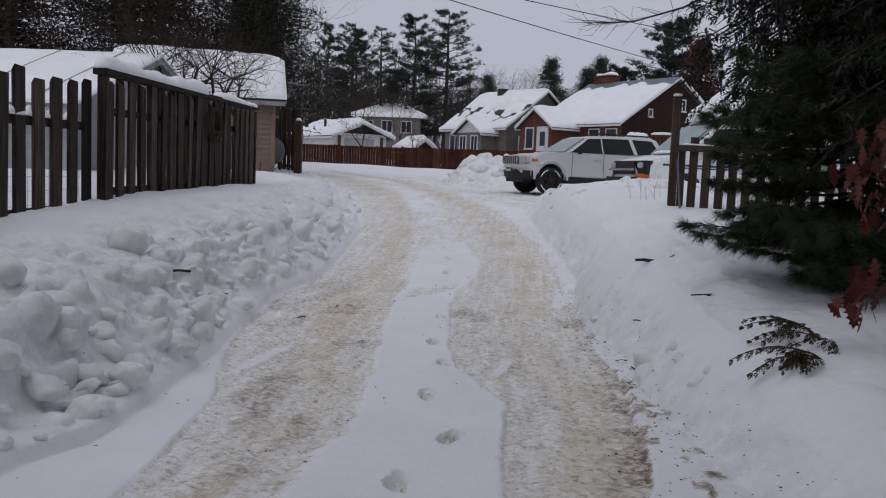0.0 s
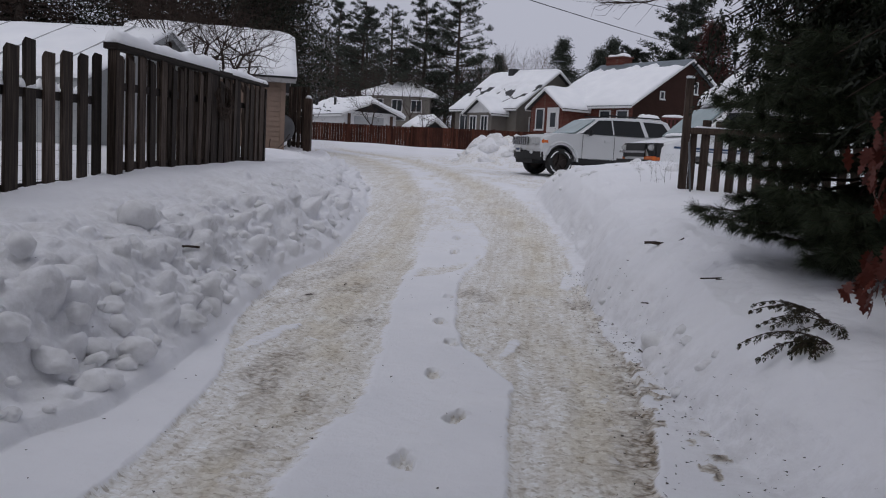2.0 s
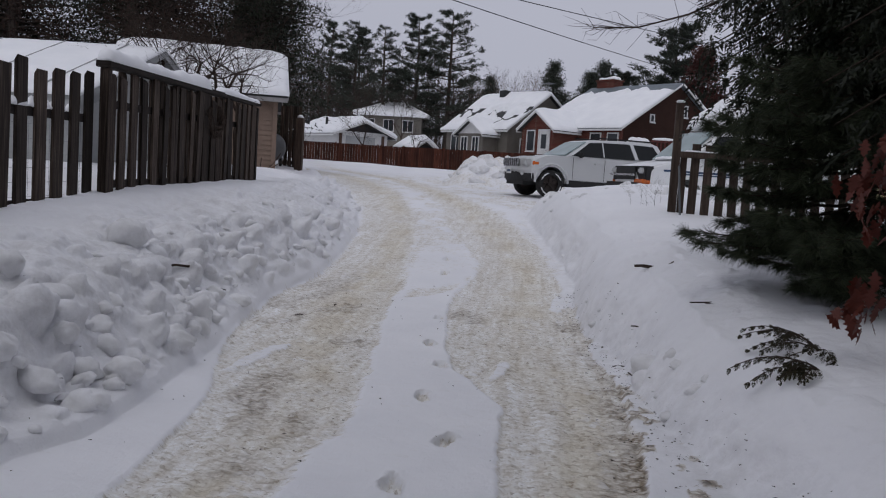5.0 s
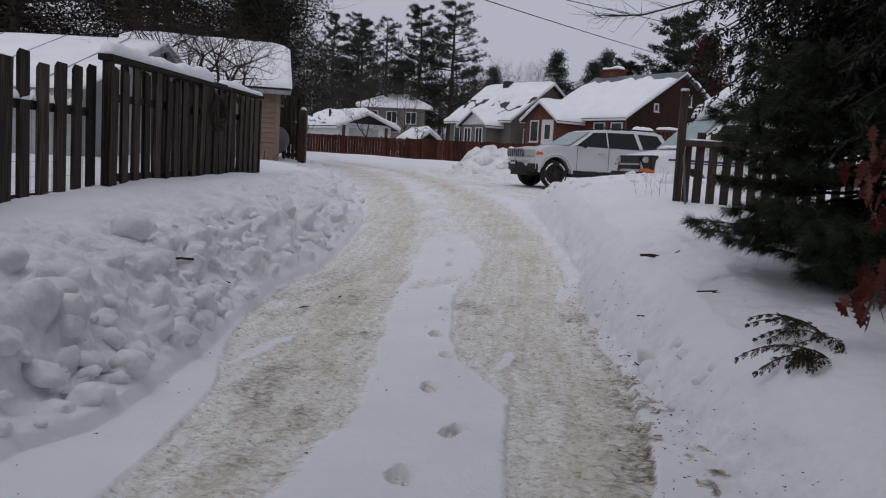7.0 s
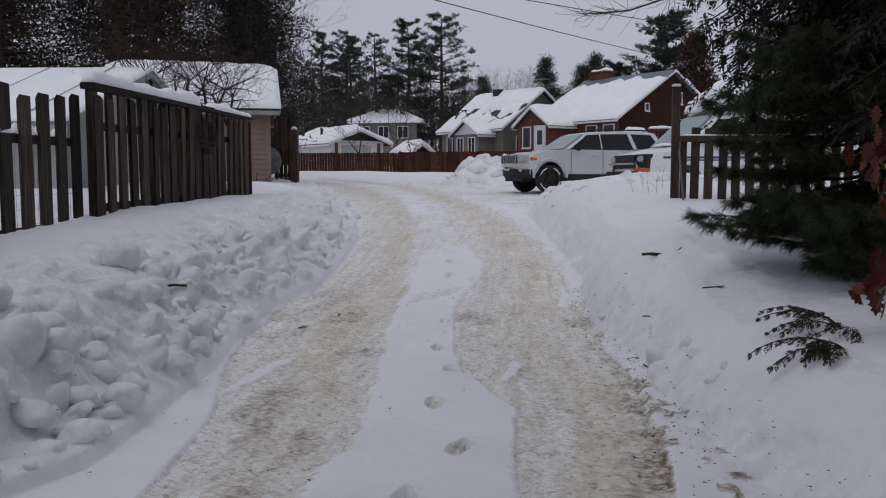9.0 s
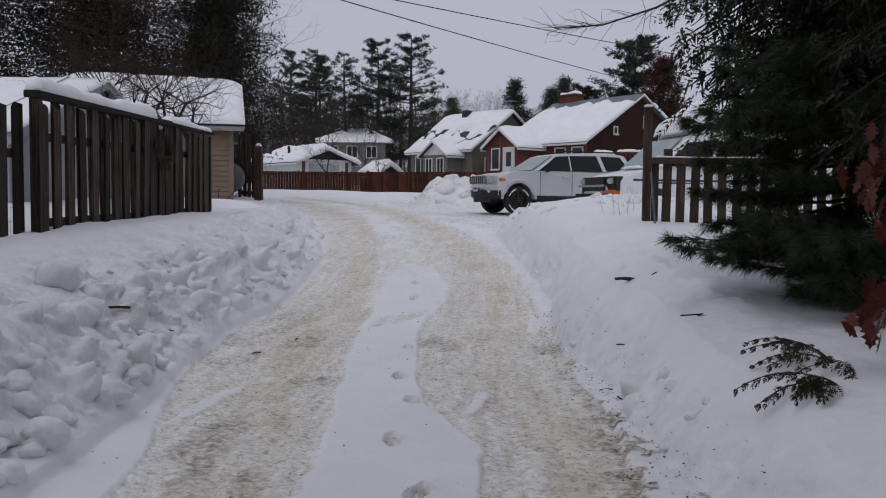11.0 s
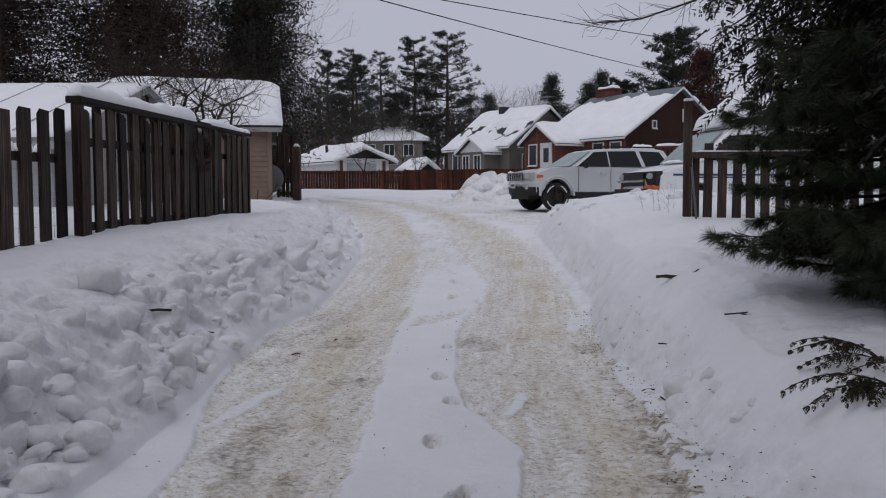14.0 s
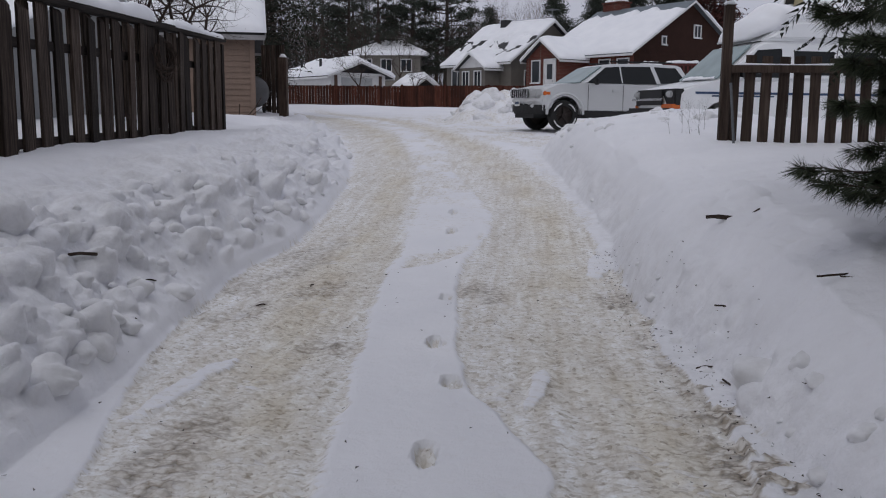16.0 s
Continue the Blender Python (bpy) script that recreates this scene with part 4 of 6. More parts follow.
# a low hipped house beyond
hip = thing("hipped_house", pose(-13.4, 90, 3.5), "grey bungalow with a snowy hipped roof among trees", "house")
part("wall", boxed(-3.2, 3.2, 0, 6, -2, 3.6), GREY_SIDING, hip)
bm = bmesh.new()
lo = [bm.verts.new(v) for v in ((-3.9, -0.6, 3.6), (3.9, -0.6, 3.6), (3.9, 6.6, 3.6), (-3.9, 6.6, 3.6))]
mi = [bm.verts.new((v.co.x, v.co.y, 3.95)) for v in lo]
hi = [bm.verts.new((-1.0, 3, 5.3)), bm.verts.new((1.0, 3, 5.3))]
bm.faces.new(lo[::-1])
for i in range(4):
    bm.faces.new((lo[i], lo[(i + 1) % 4], mi[(i + 1) % 4], mi[i]))
for f in ((mi[0], mi[1], hi[1], hi[0]), (mi[1], mi[2], hi[1]), (mi[2], mi[3], hi[0], hi[1]), (mi[3], mi[0], hi[0])):
    bm.faces.new(f)
part("roof_snow", bm, ROOF_SNOW, hip, "smooth snow cover")
for x in (-2.2, -0.2, 1.8):
    house_window(hip, Matrix.Translation((x, 0, 2.1)), 1.0, 1.1)

# houses partly hidden by the evergreens on the near side of the street
yel = gable_house("yellow_house", pose(9.0, 31.0, 1.3) @ pose(0, 0, 0, 0, 0, -8), 7.0, 7.0, 3.0, 5.6, YELLOW_SIDING, "pale yellow sided house with snowy roof", None, 0.3, 0.25, base=-1)
house_window(yel, Matrix.Translation((2.0, 0, 1.2)), 1.0, 1.2)
house_window(yel, Matrix.Translation((4.8, 0, 1.2)), 1.0, 1.2)
whi = gable_house("white_house", pose(15.6, 36.0, 1.5) @ pose(0, 0, 0, 0, 0, 90 - 6), 8.0, 6.5, 3.4, 6.2, WHITE_PAINT, "white sided house with snow on its roof", None, 0.3, 0.22, base=-1)
house_window(whi, rise(0, 2.2, 1.3, -90), 0.9, 1.2)

# ---- the red board fence across the end ----
far_fence = thing("privacy_fence", pose(0, 0, 0), "long red-brown stained board fence across the street end", "fence")
far_board = board_mesh("board", 0.145, 0.03, 1.75, RED_WOOD, far_fence, 0.0)
for a, b, z0 in (((-12.8, 49.0), (-6.6, 50.0), 1.15), ((-6.6, 50.0), (1.5, 48.6), 1.18)):
    a, b = Vector(a), Vector(b)
    n = int((b - a).length / 0.152)
    ang = math.degrees(math.atan2(b.y - a.y, b.x - a.x))
    for i in range(n):
        p = a.lerp(b, (i + 0.5) / n)
        share(far_board, Matrix.Translation((p.x, p.y, z0 + rng.uniform(-0.015, 0.015))) @ pose(0, 0, 0, 0, 0, ang + rng.uniform(-2, 2)))
    for z in (0.4, 1.6):
        part("rail", boxed(0, (b - a).length, 0.02, 0.06, -0.045, 0.045), RED_WOOD, far_fence).matrix_local = Matrix.Translation((a.x, a.y, z0 + z)) @ pose(0, 0, 0, 0, 0, ang)
    for i in range(int((b - a).length / 2.4) + 1):
        p = a + (b - a).normalized() * i * 2.4
        part("post", boxed(-0.05, 0.05, -0.1, -0.018, 0, 1.85, 0.01), RED_WOOD, far_fence).matrix_local = Matrix.Translation((p.x, p.y, z0 - 0.05)) @ pose(0, 0, 0, 0, 0, ang)
bpy.data.objects.remove(far_board)

# ---- the picket gate beside the evergreens ----
gate = thing("picket_gate_fence", pose(2.33, 13.3, 0), "brown wooden picket fence with a tall end post", "fence")
part("tall_post", boxed(-0.055, 0.055, -0.055, 0.055, 0.4, 2.78, 0.008), GATE_WOOD, gate)
bm = bmesh.new()
box(bm, -0.06, 0.06, -0.06, 0.06, 2.783, 2.82, 0.012)
part("post_cap", bm, ROOF_SNOW, gate, "dusting of snow")
part("inner_post", boxed(0.075, 0.165, -0.02, 0.05, 0.4, 2.06, 0.006), GATE_WOOD, gate)
pk = board_mesh("picket", 0.125, 0.022, 1.3, GATE_WOOD, gate, 0.0)
for i in range(14):
    share(pk, Matrix.Translation((0.27 + 0.2 * i, -0.03, 0.88 - 0.004 * i + rng.uniform(-0.01, 0.01))) @ pose(0, 0, 0, 0, rng.uniform(-1, 1), 0))
bpy.data.objects.remove(pk)
for z in (2.02, 1.0):
    part("rail", boxed(0.05, 3.1, -0.085, -0.044, z - 0.045, z + 0.045, 0.005), GATE_WOOD, gate)
snow_ridge("snow_cap", [(0.1, -0.062, 2.066), (1.5, -0.062, 2.066), (3.05, -0.062, 2.066)], 0.05, 0.02, gate, "thin snow on the rail", 12, 0.04)
stake = thing("steel_stake", pose(2.44, 13.0, 0.75), "grey steel stake leaning in the snow", "stake")
bm = bmesh.new()
tube(bm, [(0, 0, 0), (-0.09, 0.1, 1.1)], 0.016, 6)
part("rod", bm, GALV, stake)

# things beside the tan house
sp = thing("timber_post", pose(-6.1, 24.0, 1.0), "short square timber post with a snow cap", "post")
part("shaft", boxed(-0.1, 0.1, -0.1, 0.1, 0, 1.8, 0.01), GATE_WOOD, sp)
snow_ridge("snow_cap", [(-0.08, 0, 1.803), (0, 0, 1.803), (0.08, 0, 1.803)], 0.2, 0.09, sp, "cap of snow", 2, 0.03)
dark_gate = thing("dark_board_gate", pose(-6.55, 24.6, 0.9), "dark board gate beside the post", "gate")
for i in range(5):
    part("board", boxed(-0.28 + i * 0.125, -0.17 + i * 0.125, 0, 0.025, 0.2, 2.25, 0.004), FENCE_WOOD, dark_gate)
part("rail", boxed(-0.3, 0.35, 0.028, 0.06, 0.6, 0.7), FENCE_WOOD, dark_gate)
tank = thing("oil_tank", pose(-6.95, 24.3, 1.1), "rounded grey fuel tank standing on legs", "tank")
bm = bmesh.new()
bmesh.ops.create_uvsphere(bm, u_segments=20, v_segments=12, radius=0.4)
bmesh.ops.scale(bm, vec=(1.0, 0.6, 1.0), verts=bm.verts)
for v in bm.verts:
    v.co.z = v.co.z + 0.85
part("drum", bm, TANK, tank, "", True)
for x in (-0.25, 0.25):
    part("leg", boxed(x - 0.03, x + 0.03, -0.03, 0.03, 0, 0.55), BLACK_TRIM, tank)


# ---- vehicles ----
def wheel(parent, x, y, r, w, name="wheel", rim_mat=RIM_METAL, snowy=True):
    wh = new(name)
    wh.parent = parent
    wh.matrix_local = Matrix.Translation((x, y, r))
    out = 1 if y > 0 else -1
    bm = bmesh.new()
    prof = [(r * 0.62, -w / 2), (r * 0.9, -w / 2), (r * 0.98, -w / 2 + 0.03), (r, -w / 4), (r, w / 4), (r * 0.98, w / 2 - 0.03), (r * 0.9, w / 2), (r * 0.62, w / 2)]
    n = 36
    rings = []
    for k in range(n):
        a = 2 * math.pi * k / n
        lug = 0.985 if k % 2 else 1.0
        rings.append([bm.verts.new((p * (lug if p > r * 0.95 else 1) * math.cos(a), q, p * (lug if p > r * 0.95 else 1) * math.sin(a))) for p, q in prof])
    for k in range(n):
        a, b = rings[k], rings[(k + 1) % n]
        for j in range(len(prof)):
            jj = (j + 1) % len(prof)
            bm.faces.new((a[j], a[jj], b[jj], b[j]))
    part("tyre", bm, RUBBER, wh)
    bm = bmesh.new()
    yo = out * w * 0.32
    bmesh.ops.create_cone(bm, cap_ends=True, segments=28, radius1=r * 0.63, radius2=r * 0.63, depth=0.02, matrix=Matrix.Translation((0, yo * 0.4, 0)) @ pose(0, 0, 0, 90, 0, 0))
    for k in range(5):
        box(bm, -0.035, 0.035, min(yo * 0.5, yo), max(yo * 0.5, yo), 0.02, r * 0.6, 0, pose(0, 0, 0, 0, 72 * k, 0))
    bmesh.ops.create_cone(bm, cap_ends=True, segments=16, radius1=0.07, radius2=0.06, depth=0.04, matrix=Matrix.Translation((0, yo, 0)) @ pose(0, 0, 0, 90, 0, 0))
    part("rim", bm, rim_mat, wh)
    if snowy:
        for a0, a1 in ((20, 75), (110, 160), (190, 240), (285, 340)):
            bm = bmesh.new()
            pts = [(r * 0.8 * math.cos(radians(a)), out * (w / 2 + 0.004), r * 0.8 * math.sin(radians(a))) for a in np.linspace(a0, a1, 7)]
            tube(bm, pts, [0.008, 0.02, 0.016, 0.024, 0.014, 0.02, 0.006], 5)
            part("packed_snow", bm, CHUNK_SNOW, wh, "snow caked on the tyre")
    return wh


def arch(cx, r, z, n=9):
    """Points over a wheel, from the rear of the arch to its front."""
    return [(cx - r * math.cos(math.pi * k / n), max(z, z + r * math.sin(math.pi * k / n))) for k in range(n + 1)]


def shell(outline, half, shoulder, bottom_tuck=0.03, tuck_z=0.45):
    """A body side outline (x, z) given width, with rounded edges and sides that fall in above the shoulder."""
    bm = bmesh.new()
    prism(bm, outline, -half, half, 0.05, 3)
    for y in (-0.75, -0.5, -0.25, 0, 0.25, 0.5, 0.75):
        bmesh.ops.bisect_plane(bm, geom=bm.verts[:] + bm.edges[:] + bm.faces[:], plane_co=(0, y * half, 0), plane_no=(0, 1, 0))
    for v in bm.verts:
        s = 1 if v.co.y > 0 else -1
        if v.co.z > shoulder:
            v.co.y -= s * (v.co.z - shoulder) * 0.16
        elif v.co.z < tuck_z:
            v.co.y -= s * bottom_tuck * (tuck_z - v.co.z) / tuck_z
    return bm


def side_pane(points, half, shoulder, out, th=0.012):
    """A flat side window that follows the fall of the body side."""
    bm = bmesh.new()
    def yy(z, k):
        return out * (half - max(0, z - shoulder) * 0.16 + k)
    a = [bm.verts.new((x, yy(z, 0.012), z)) for x, z in points]
    b = [bm.verts.new((x, yy(z, -0.03), z)) for x, z in points]
    bm.faces.new(a)
    bm.faces.new(b[::-1])
    for i in range(len(a)):
        k = (i + 1) % len(a)
        bm.faces.new((a[i], b[i], b[k], a[k]))
    return bm


def slab(points, thick):
    """A plate through four corner points, with thickness."""
    p = [Vector(q) for q in points]
    n = (p[1] - p[0]).cross(p[3] - p[0]).normalized() * thick
    bm = bmesh.new()
    a = [bm.verts.new(q + n) for q in p]
    b = [bm.verts.new(q - n * 0.5) for q in p]
    bm.faces.new(a)
    bm.faces.new(b[::-1])
    for i in range(4):
        k = (i + 1) % 4
        bm.faces.new((a[i], b[i], b[k], a[k]))
    return bm


def cross_cut(bm):
    """More cuts across a bar, so that it can bend."""
    for y in (-0.75, -0.6, -0.45, -0.3, -0.15, 0, 0.15, 0.3, 0.45, 0.6, 0.75):
        bmesh.ops.bisect_plane(bm, geom=bm.verts[:] + bm.edges[:] + bm.faces[:], plane_co=(0, y, 0), plane_no=(0, 1, 0))
    return bm


def swept(bm, x0, pull, half):
    """Sweep the nose's corners back, more towards the sides."""
    for v in bm.verts:
        if v.co.x > x0:
            v.co.x -= pull * min(1.2, abs(v.co.y) / half) ** 2.6 * min(1, (v.co.x - x0) / 0.5)
    return bm


HEADING = math.degrees(math.atan2(-0.39, -0.92))

jeep = thing("silver_suv", Matrix.Translation((1.86, 25.92, 1.04)) @ pose(0, 0, 0, 0, 0, HEADING), "silver off-road estate car with dark tyres, parked on snow", "car")
fx, rx, R = 1.39, -1.39, 0.385
outline = [(2.2, 0.5), (2.24, 0.72), (2.2, 0.98), (2.12, 1.08), (1.55, 1.16), (1.0, 1.19), (0.9, 1.2), (-2.25, 1.22), (-2.38, 1.15), (-2.42, 0.72), (-2.38, 0.48)]
outline += [(rx - 0.47, 0.46)] + arch(rx, 0.46, 0.46)[1:-1] + [(rx + 0.47, 0.42), (fx - 0.47, 0.42)] + arch(fx, 0.46, 0.46)[1:-1] + [(fx + 0.47, 0.5)]
soften(part("body", swept(shell(outline, 0.93, 0.95), 1.75, 0.3, 0.93), SILVER, jeep))
cabin = [(0.95, 1.17), (0.2, 1.66), (0.05, 1.7), (-0.9, 1.735), (-1.9, 1.71), (-2.05, 1.67), (-2.33, 1.17)]
bm = bmesh.new()
prism(bm, cabin, -0.885, 0.885, 0.05, 3)
for v in bm.verts:
    s = 1 if v.co.y > 0 else -1
    v.co.y -= s * max(0, v.co.z - 1.17) * 0.34
soften(part("cabin", bm, SILVER, jeep))


def jeep_pane(points, out, name="side_window", mat=CAR_GLASS):
    bm = bmesh.new()
    a = [bm.verts.new((x, out * (0.889 - max(0, z - 1.17) * 0.34), z)) for x, z in points]
    b = [bm.verts.new((x, out * (0.85 - max(0, z - 1.17) * 0.34), z)) for x, z in points]
    bm.faces.new(a)
    bm.faces.new(b[::-1])
    for i in range(len(a)):
        k = (i + 1) % len(a)
        bm.faces.new((a[i], b[i], b[k], a[k]))
    return part(name, bm, mat, jeep)


for out in (1, -1):
    jeep_pane([(0.76, 1.21), (0.19, 1.61), (-0.2, 1.635), (-0.22, 1.21)], out)
    jeep_pane([(-0.26, 1.21), (-0.24, 1.637), (-1.1, 1.655), (-1.24, 1.21)], out)
    jeep_pane([(-1.36, 1.22), (-1.22, 1.65), (-1.86, 1.635), (-2.14, 1.25)], out)
    y = out * 0.935
    for x0, x1 in ((0.747, 0.755), (-0.244, -0.236), (-1.248, -1.24)):
        part("door_seam", boxed(x0, x1, min(out * 0.926, y), max(out * 0.926, y), 0.5, 1.17), BLACK_TRIM, jeep)
    for x in (-0.12, -1.12):
        part("door_handle", boxed(x, x + 0.2, min(out * 0.9, out * 0.962), max(out * 0.9, out * 0.962), 1.0, 1.05, 0.01), SILVER, jeep)
    part("sill_cladding", boxed(-0.92, 0.92, min(out * 0.84, out * 0.95), max(out * 0.84, out * 0.95), 0.36, 0.52, 0.02), BLACK_TRIM, jeep)
    part("roof_rail", boxed(-1.85, 0.0, out * 0.6 - 0.02, out * 0.6 + 0.02, 1.75, 1.79, 0.012), BLACK_TRIM, jeep)
    mir = boxed(0.52, 0.62, min(out * 0.93, out * 1.12), max(out * 0.93, out * 1.12), 1.16, 1.32, 0.03)
    part("door_mirror", mir, BLACK_TRIM, jeep)
    for cx in (fx, rx):
        bm = bmesh.new()
        pts = [(cx - 0.5 * math.cos(a), out * 0.94, 0.44 + 0.5 * math.sin(a)) for a in np.linspace(-0.05, math.pi + 0.05, 15)]
        tube(bm, pts, 0.035, 6)
        part("arch_flare", bm, SILVER, jeep)
    part("headlamp", boxed(1.95, 2.165, min(out * 0.53, out * 0.84), max(out * 0.53, out * 0.84), 0.85, 1.03, 0.03), LAMP_GLASS, jeep)
    part("indicator", boxed(1.78, 1.97, min(out * 0.8, out * 0.935), max(out * 0.8, out * 0.935), 0.88, 0.99, 0.02), AMBER, jeep)
    part("fog_lamp", boxed(2.1, 2.19, out * 0.62 - 0.06, out * 0.62 + 0.06, 0.58, 0.68, 0.02), LAMP_GLASS, jeep)
    part("tail_lamp", boxed(-2.43, -2.3, min(out * 0.72, out * 0.9), max(out * 0.72, out * 0.9), 0.95, 1.2, 0.02), AMBER, jeep)
    for cx in (fx, rx):
        wheel(jeep, cx, out * 0.8, R, 0.25)
part("windscreen", slab([(0.93, -0.74, 1.215), (0.93, 0.74, 1.215), (0.27, 0.66, 1.63), (0.27, -0.66, 1.63)], 0.02), SHIELD_GLASS, jeep)
part("grille", boxed(2.2, 2.235, -0.5, 0.5, 0.83, 1.04, 0.01), BLACK_TRIM, jeep)
for i in range(8):
    y = -0.49 + i * 0.14
    part("grille_bar", boxed(2.236, 2.262, y - 0.035, y + 0.035, 0.82, 1.06, 0.008), CHROME, jeep)
part("bumper", swept(cross_cut(boxed(1.95, 2.28, -0.92, 0.92, 0.42, 0.7, 0.05)), 1.75, 0.32, 0.93), BLACK_TRIM, jeep)
part("bumper_top", swept(cross_cut(boxed(1.95, 2.29, -0.92, 0.92, 0.703, 0.82, 0.03)), 1.75, 0.32, 0.93), SILVER, jeep)
part("number_plate", boxed(2.288, 2.302, -0.16, 0.16, 0.62, 0.78, 0.004), WHITE_PAINT, jeep)
part("plate_bar", boxed(2.303, 2.307, -0.12, 0.12, 0.67, 0.73), STRIPE, jeep)
part("underside", boxed(-2.2, 2.1, -0.6, 0.6, 0.32, 0.6), BLACK_TRIM, jeep)
part("bonnet_snow", boxed(1.0, 1.3, -0.55, 0.5, 1.165, 1.2, 0.015), ROOF_SNOW, jeep, "thin snow below the windscreen")
part("seat", boxed(-0.1, 0.08, 0.2, 0.6, 1.0, 1.5, 0.05), BLACK_TRIM, jeep)

van = thing("white_camper_van", Matrix.Translation((5.2, 21.6, 0.88)) @ pose(0, 0, 0, 0, 0, HEADING - 7), "white high-roofed camper van with blue stripe, deep snow on roof", "van")
fx, rx, R = 1.72, -1.72, 0.37
outline = [(2.72, 0.5), (2.78, 0.75), (2.74, 1.02), (2.62, 1.12), (1.85, 1.27), (1.7, 1.3), (-2.8, 1.32), (-2.86, 0.9), (-2.84, 0.5)]
outline += [(rx - 0.47, 0.46)] + arch(rx, 0.45, 0.46)[1:-1] + [(rx + 0.47, 0.42), (fx - 0.47, 0.42)] + arch(fx, 0.45, 0.46)[1:-1] + [(fx + 0.47, 0.5)]
soften(part("body", swept(shell(outline, 1.0, 1.05), 2.3, 0.14, 1.0), VAN_WHITE, van))
bm = bmesh.new()
prism(bm, [(1.75, 1.28), (0.98, 1.98), (0.8, 2.06), (-2.7, 2.08), (-2.84, 1.28)], -0.97, 0.97, 0.06, 3)
for v in bm.verts:
    v.co.y -= (1 if v.co.y > 0 else -1) * max(0, v.co.z - 1.28) * 0.14
soften(part("cabin", bm, VAN_WHITE, van))
bm = bmesh.new()
prism(bm, [(0.85, 2.07), (0.35, 2.42), (0.0, 2.5), (-2.45, 2.5), (-2.68, 2.35), (-2.72, 2.07)], -0.88, 0.88, 0.08, 3)
soften(part("high_roof", bm, VAN_WHITE, van))
for out in (1, -1):
    def vp(points, name="side_window"):
        bm = bmesh.new()
        a = [bm.verts.new((x, out * (0.975 - max(0, z - 1.28) * 0.14), z)) for x, z in points]
        b = [bm.verts.new((x, out * (0.93 - max(0, z - 1.28) * 0.14), z)) for x, z in points]
        bm.faces.new(a)
        bm.faces.new(b[::-1])
        for i in range(len(a)):
            k = (i + 1) % len(a)
            bm.faces.new((a[i], b[i], b[k], a[k]))
        return part(name, bm, CAR_GLASS, van)
    vp([(1.45, 1.34), (0.95, 1.88), (0.42, 1.92), (0.4, 1.34)])
    for x0, x1 in ((-0.75, 0.15), (-1.75, -0.95), (-2.6, -1.95)):
        vp([(x1, 1.4), (x1, 1.88), (x0, 1.88), (x0, 1.4)])
    part("stripe", boxed(-2.6, 2.3, min(out * 0.985, out * 1.012), max(out * 0.985, out * 1.012), 1.0, 1.045, 0.005), STRIPE, van)
    part("stripe", boxed(0.6, 1.95, min(out * 0.985, out * 1.01), max(out * 0.985, out * 1.01), 0.95, 0.98, 0.005), STRIPE, van)
    part("door_mirror", boxed(1.2, 1.34, min(out * 1.02, out * 1.28), max(out * 1.02, out * 1.28), 1.3, 1.62, 0.03), BLACK_TRIM, van)
    part("door_seam", boxed(0.28, 0.29, min(out * 0.992, out * 1.003), max(out * 0.992, out * 1.003), 0.5, 1.3), BLACK_TRIM, van)
    part("headlamp", boxed(2.66, 2.785, min(out * 0.66, out * 0.9), max(out * 0.66, out * 0.9), 0.93, 1.06, 0.03), LAMP_GLASS, van)
    part("indicator", boxed(2.42, 2.79 if out > 0 else 2.7, min(out * 0.5, out * 0.995), max(out * 0.5, out * 0.995), 0.7, 0.8, 0.02), AMBER, van)
    for cx in (fx, rx):
        wheel(van, cx, out * 0.86, R, 0.24, snowy=False)
part("lamp_surround", boxed(2.5, 2.73, -0.9, 0.985, 0.74, 1.1, 0.03), BLACK_TRIM, van)
part("grille", boxed(2.77, 2.80, -0.55, 0.55, 0.78, 1.08, 0.01), BLACK_TRIM, van)
part("grille_bar", boxed(2.79, 2.83, -0.9, 0.62, 0.87, 0.92, 0.015), CHROME, van)
part("bumper", boxed(2.7, 2.92, -0.98, 0.98, 0.46, 0.72, 0.05), BLACK_TRIM, van)
part("windscreen", slab([(1.77, -0.82, 1.31), (1.77, 0.82, 1.31), (1.03, 0.76, 1.98), (1.03, -0.76, 1.98)], 0.02), SHIELD_GLASS, van)
snow_ridge("roof_snow", [(1.0, 0, 2.1), (0.5, 0, 2.3), (0.0, 0, 2.48), (-1.2, 0, 2.52), (-2.6, 0, 2.5)], 1.85, 0.42, van, "deep soft snow", 6, 0.12)
snow_ridge("bonnet_snow", [(1.68, -0.6, 1.3), (1.68, 0, 1.31), (1.68, 0.75, 1.3)], 0.4, 0.07, van, "snow on the bonnet", 9, 0.06)


# ---- plants ----
def blades(base, tip, width, rnd):
    """Pointed leaves from base to tip: verts and faces."""
    d = tip - base
    r = rnd.normal(size=base.shape)
    side = np.cross(d, r)
    side /= np.linalg.norm(side, axis=1, keepdims=True) + 1e-9
    side *= np.asarray(width).reshape(-1, 1) / 2
    low = base + d * 0.2
    v = np.stack([low + side, tip, low - side], 1).reshape(-1, 3)
    f = np.arange(len(v)).reshape(-1, 3)
    return v, f


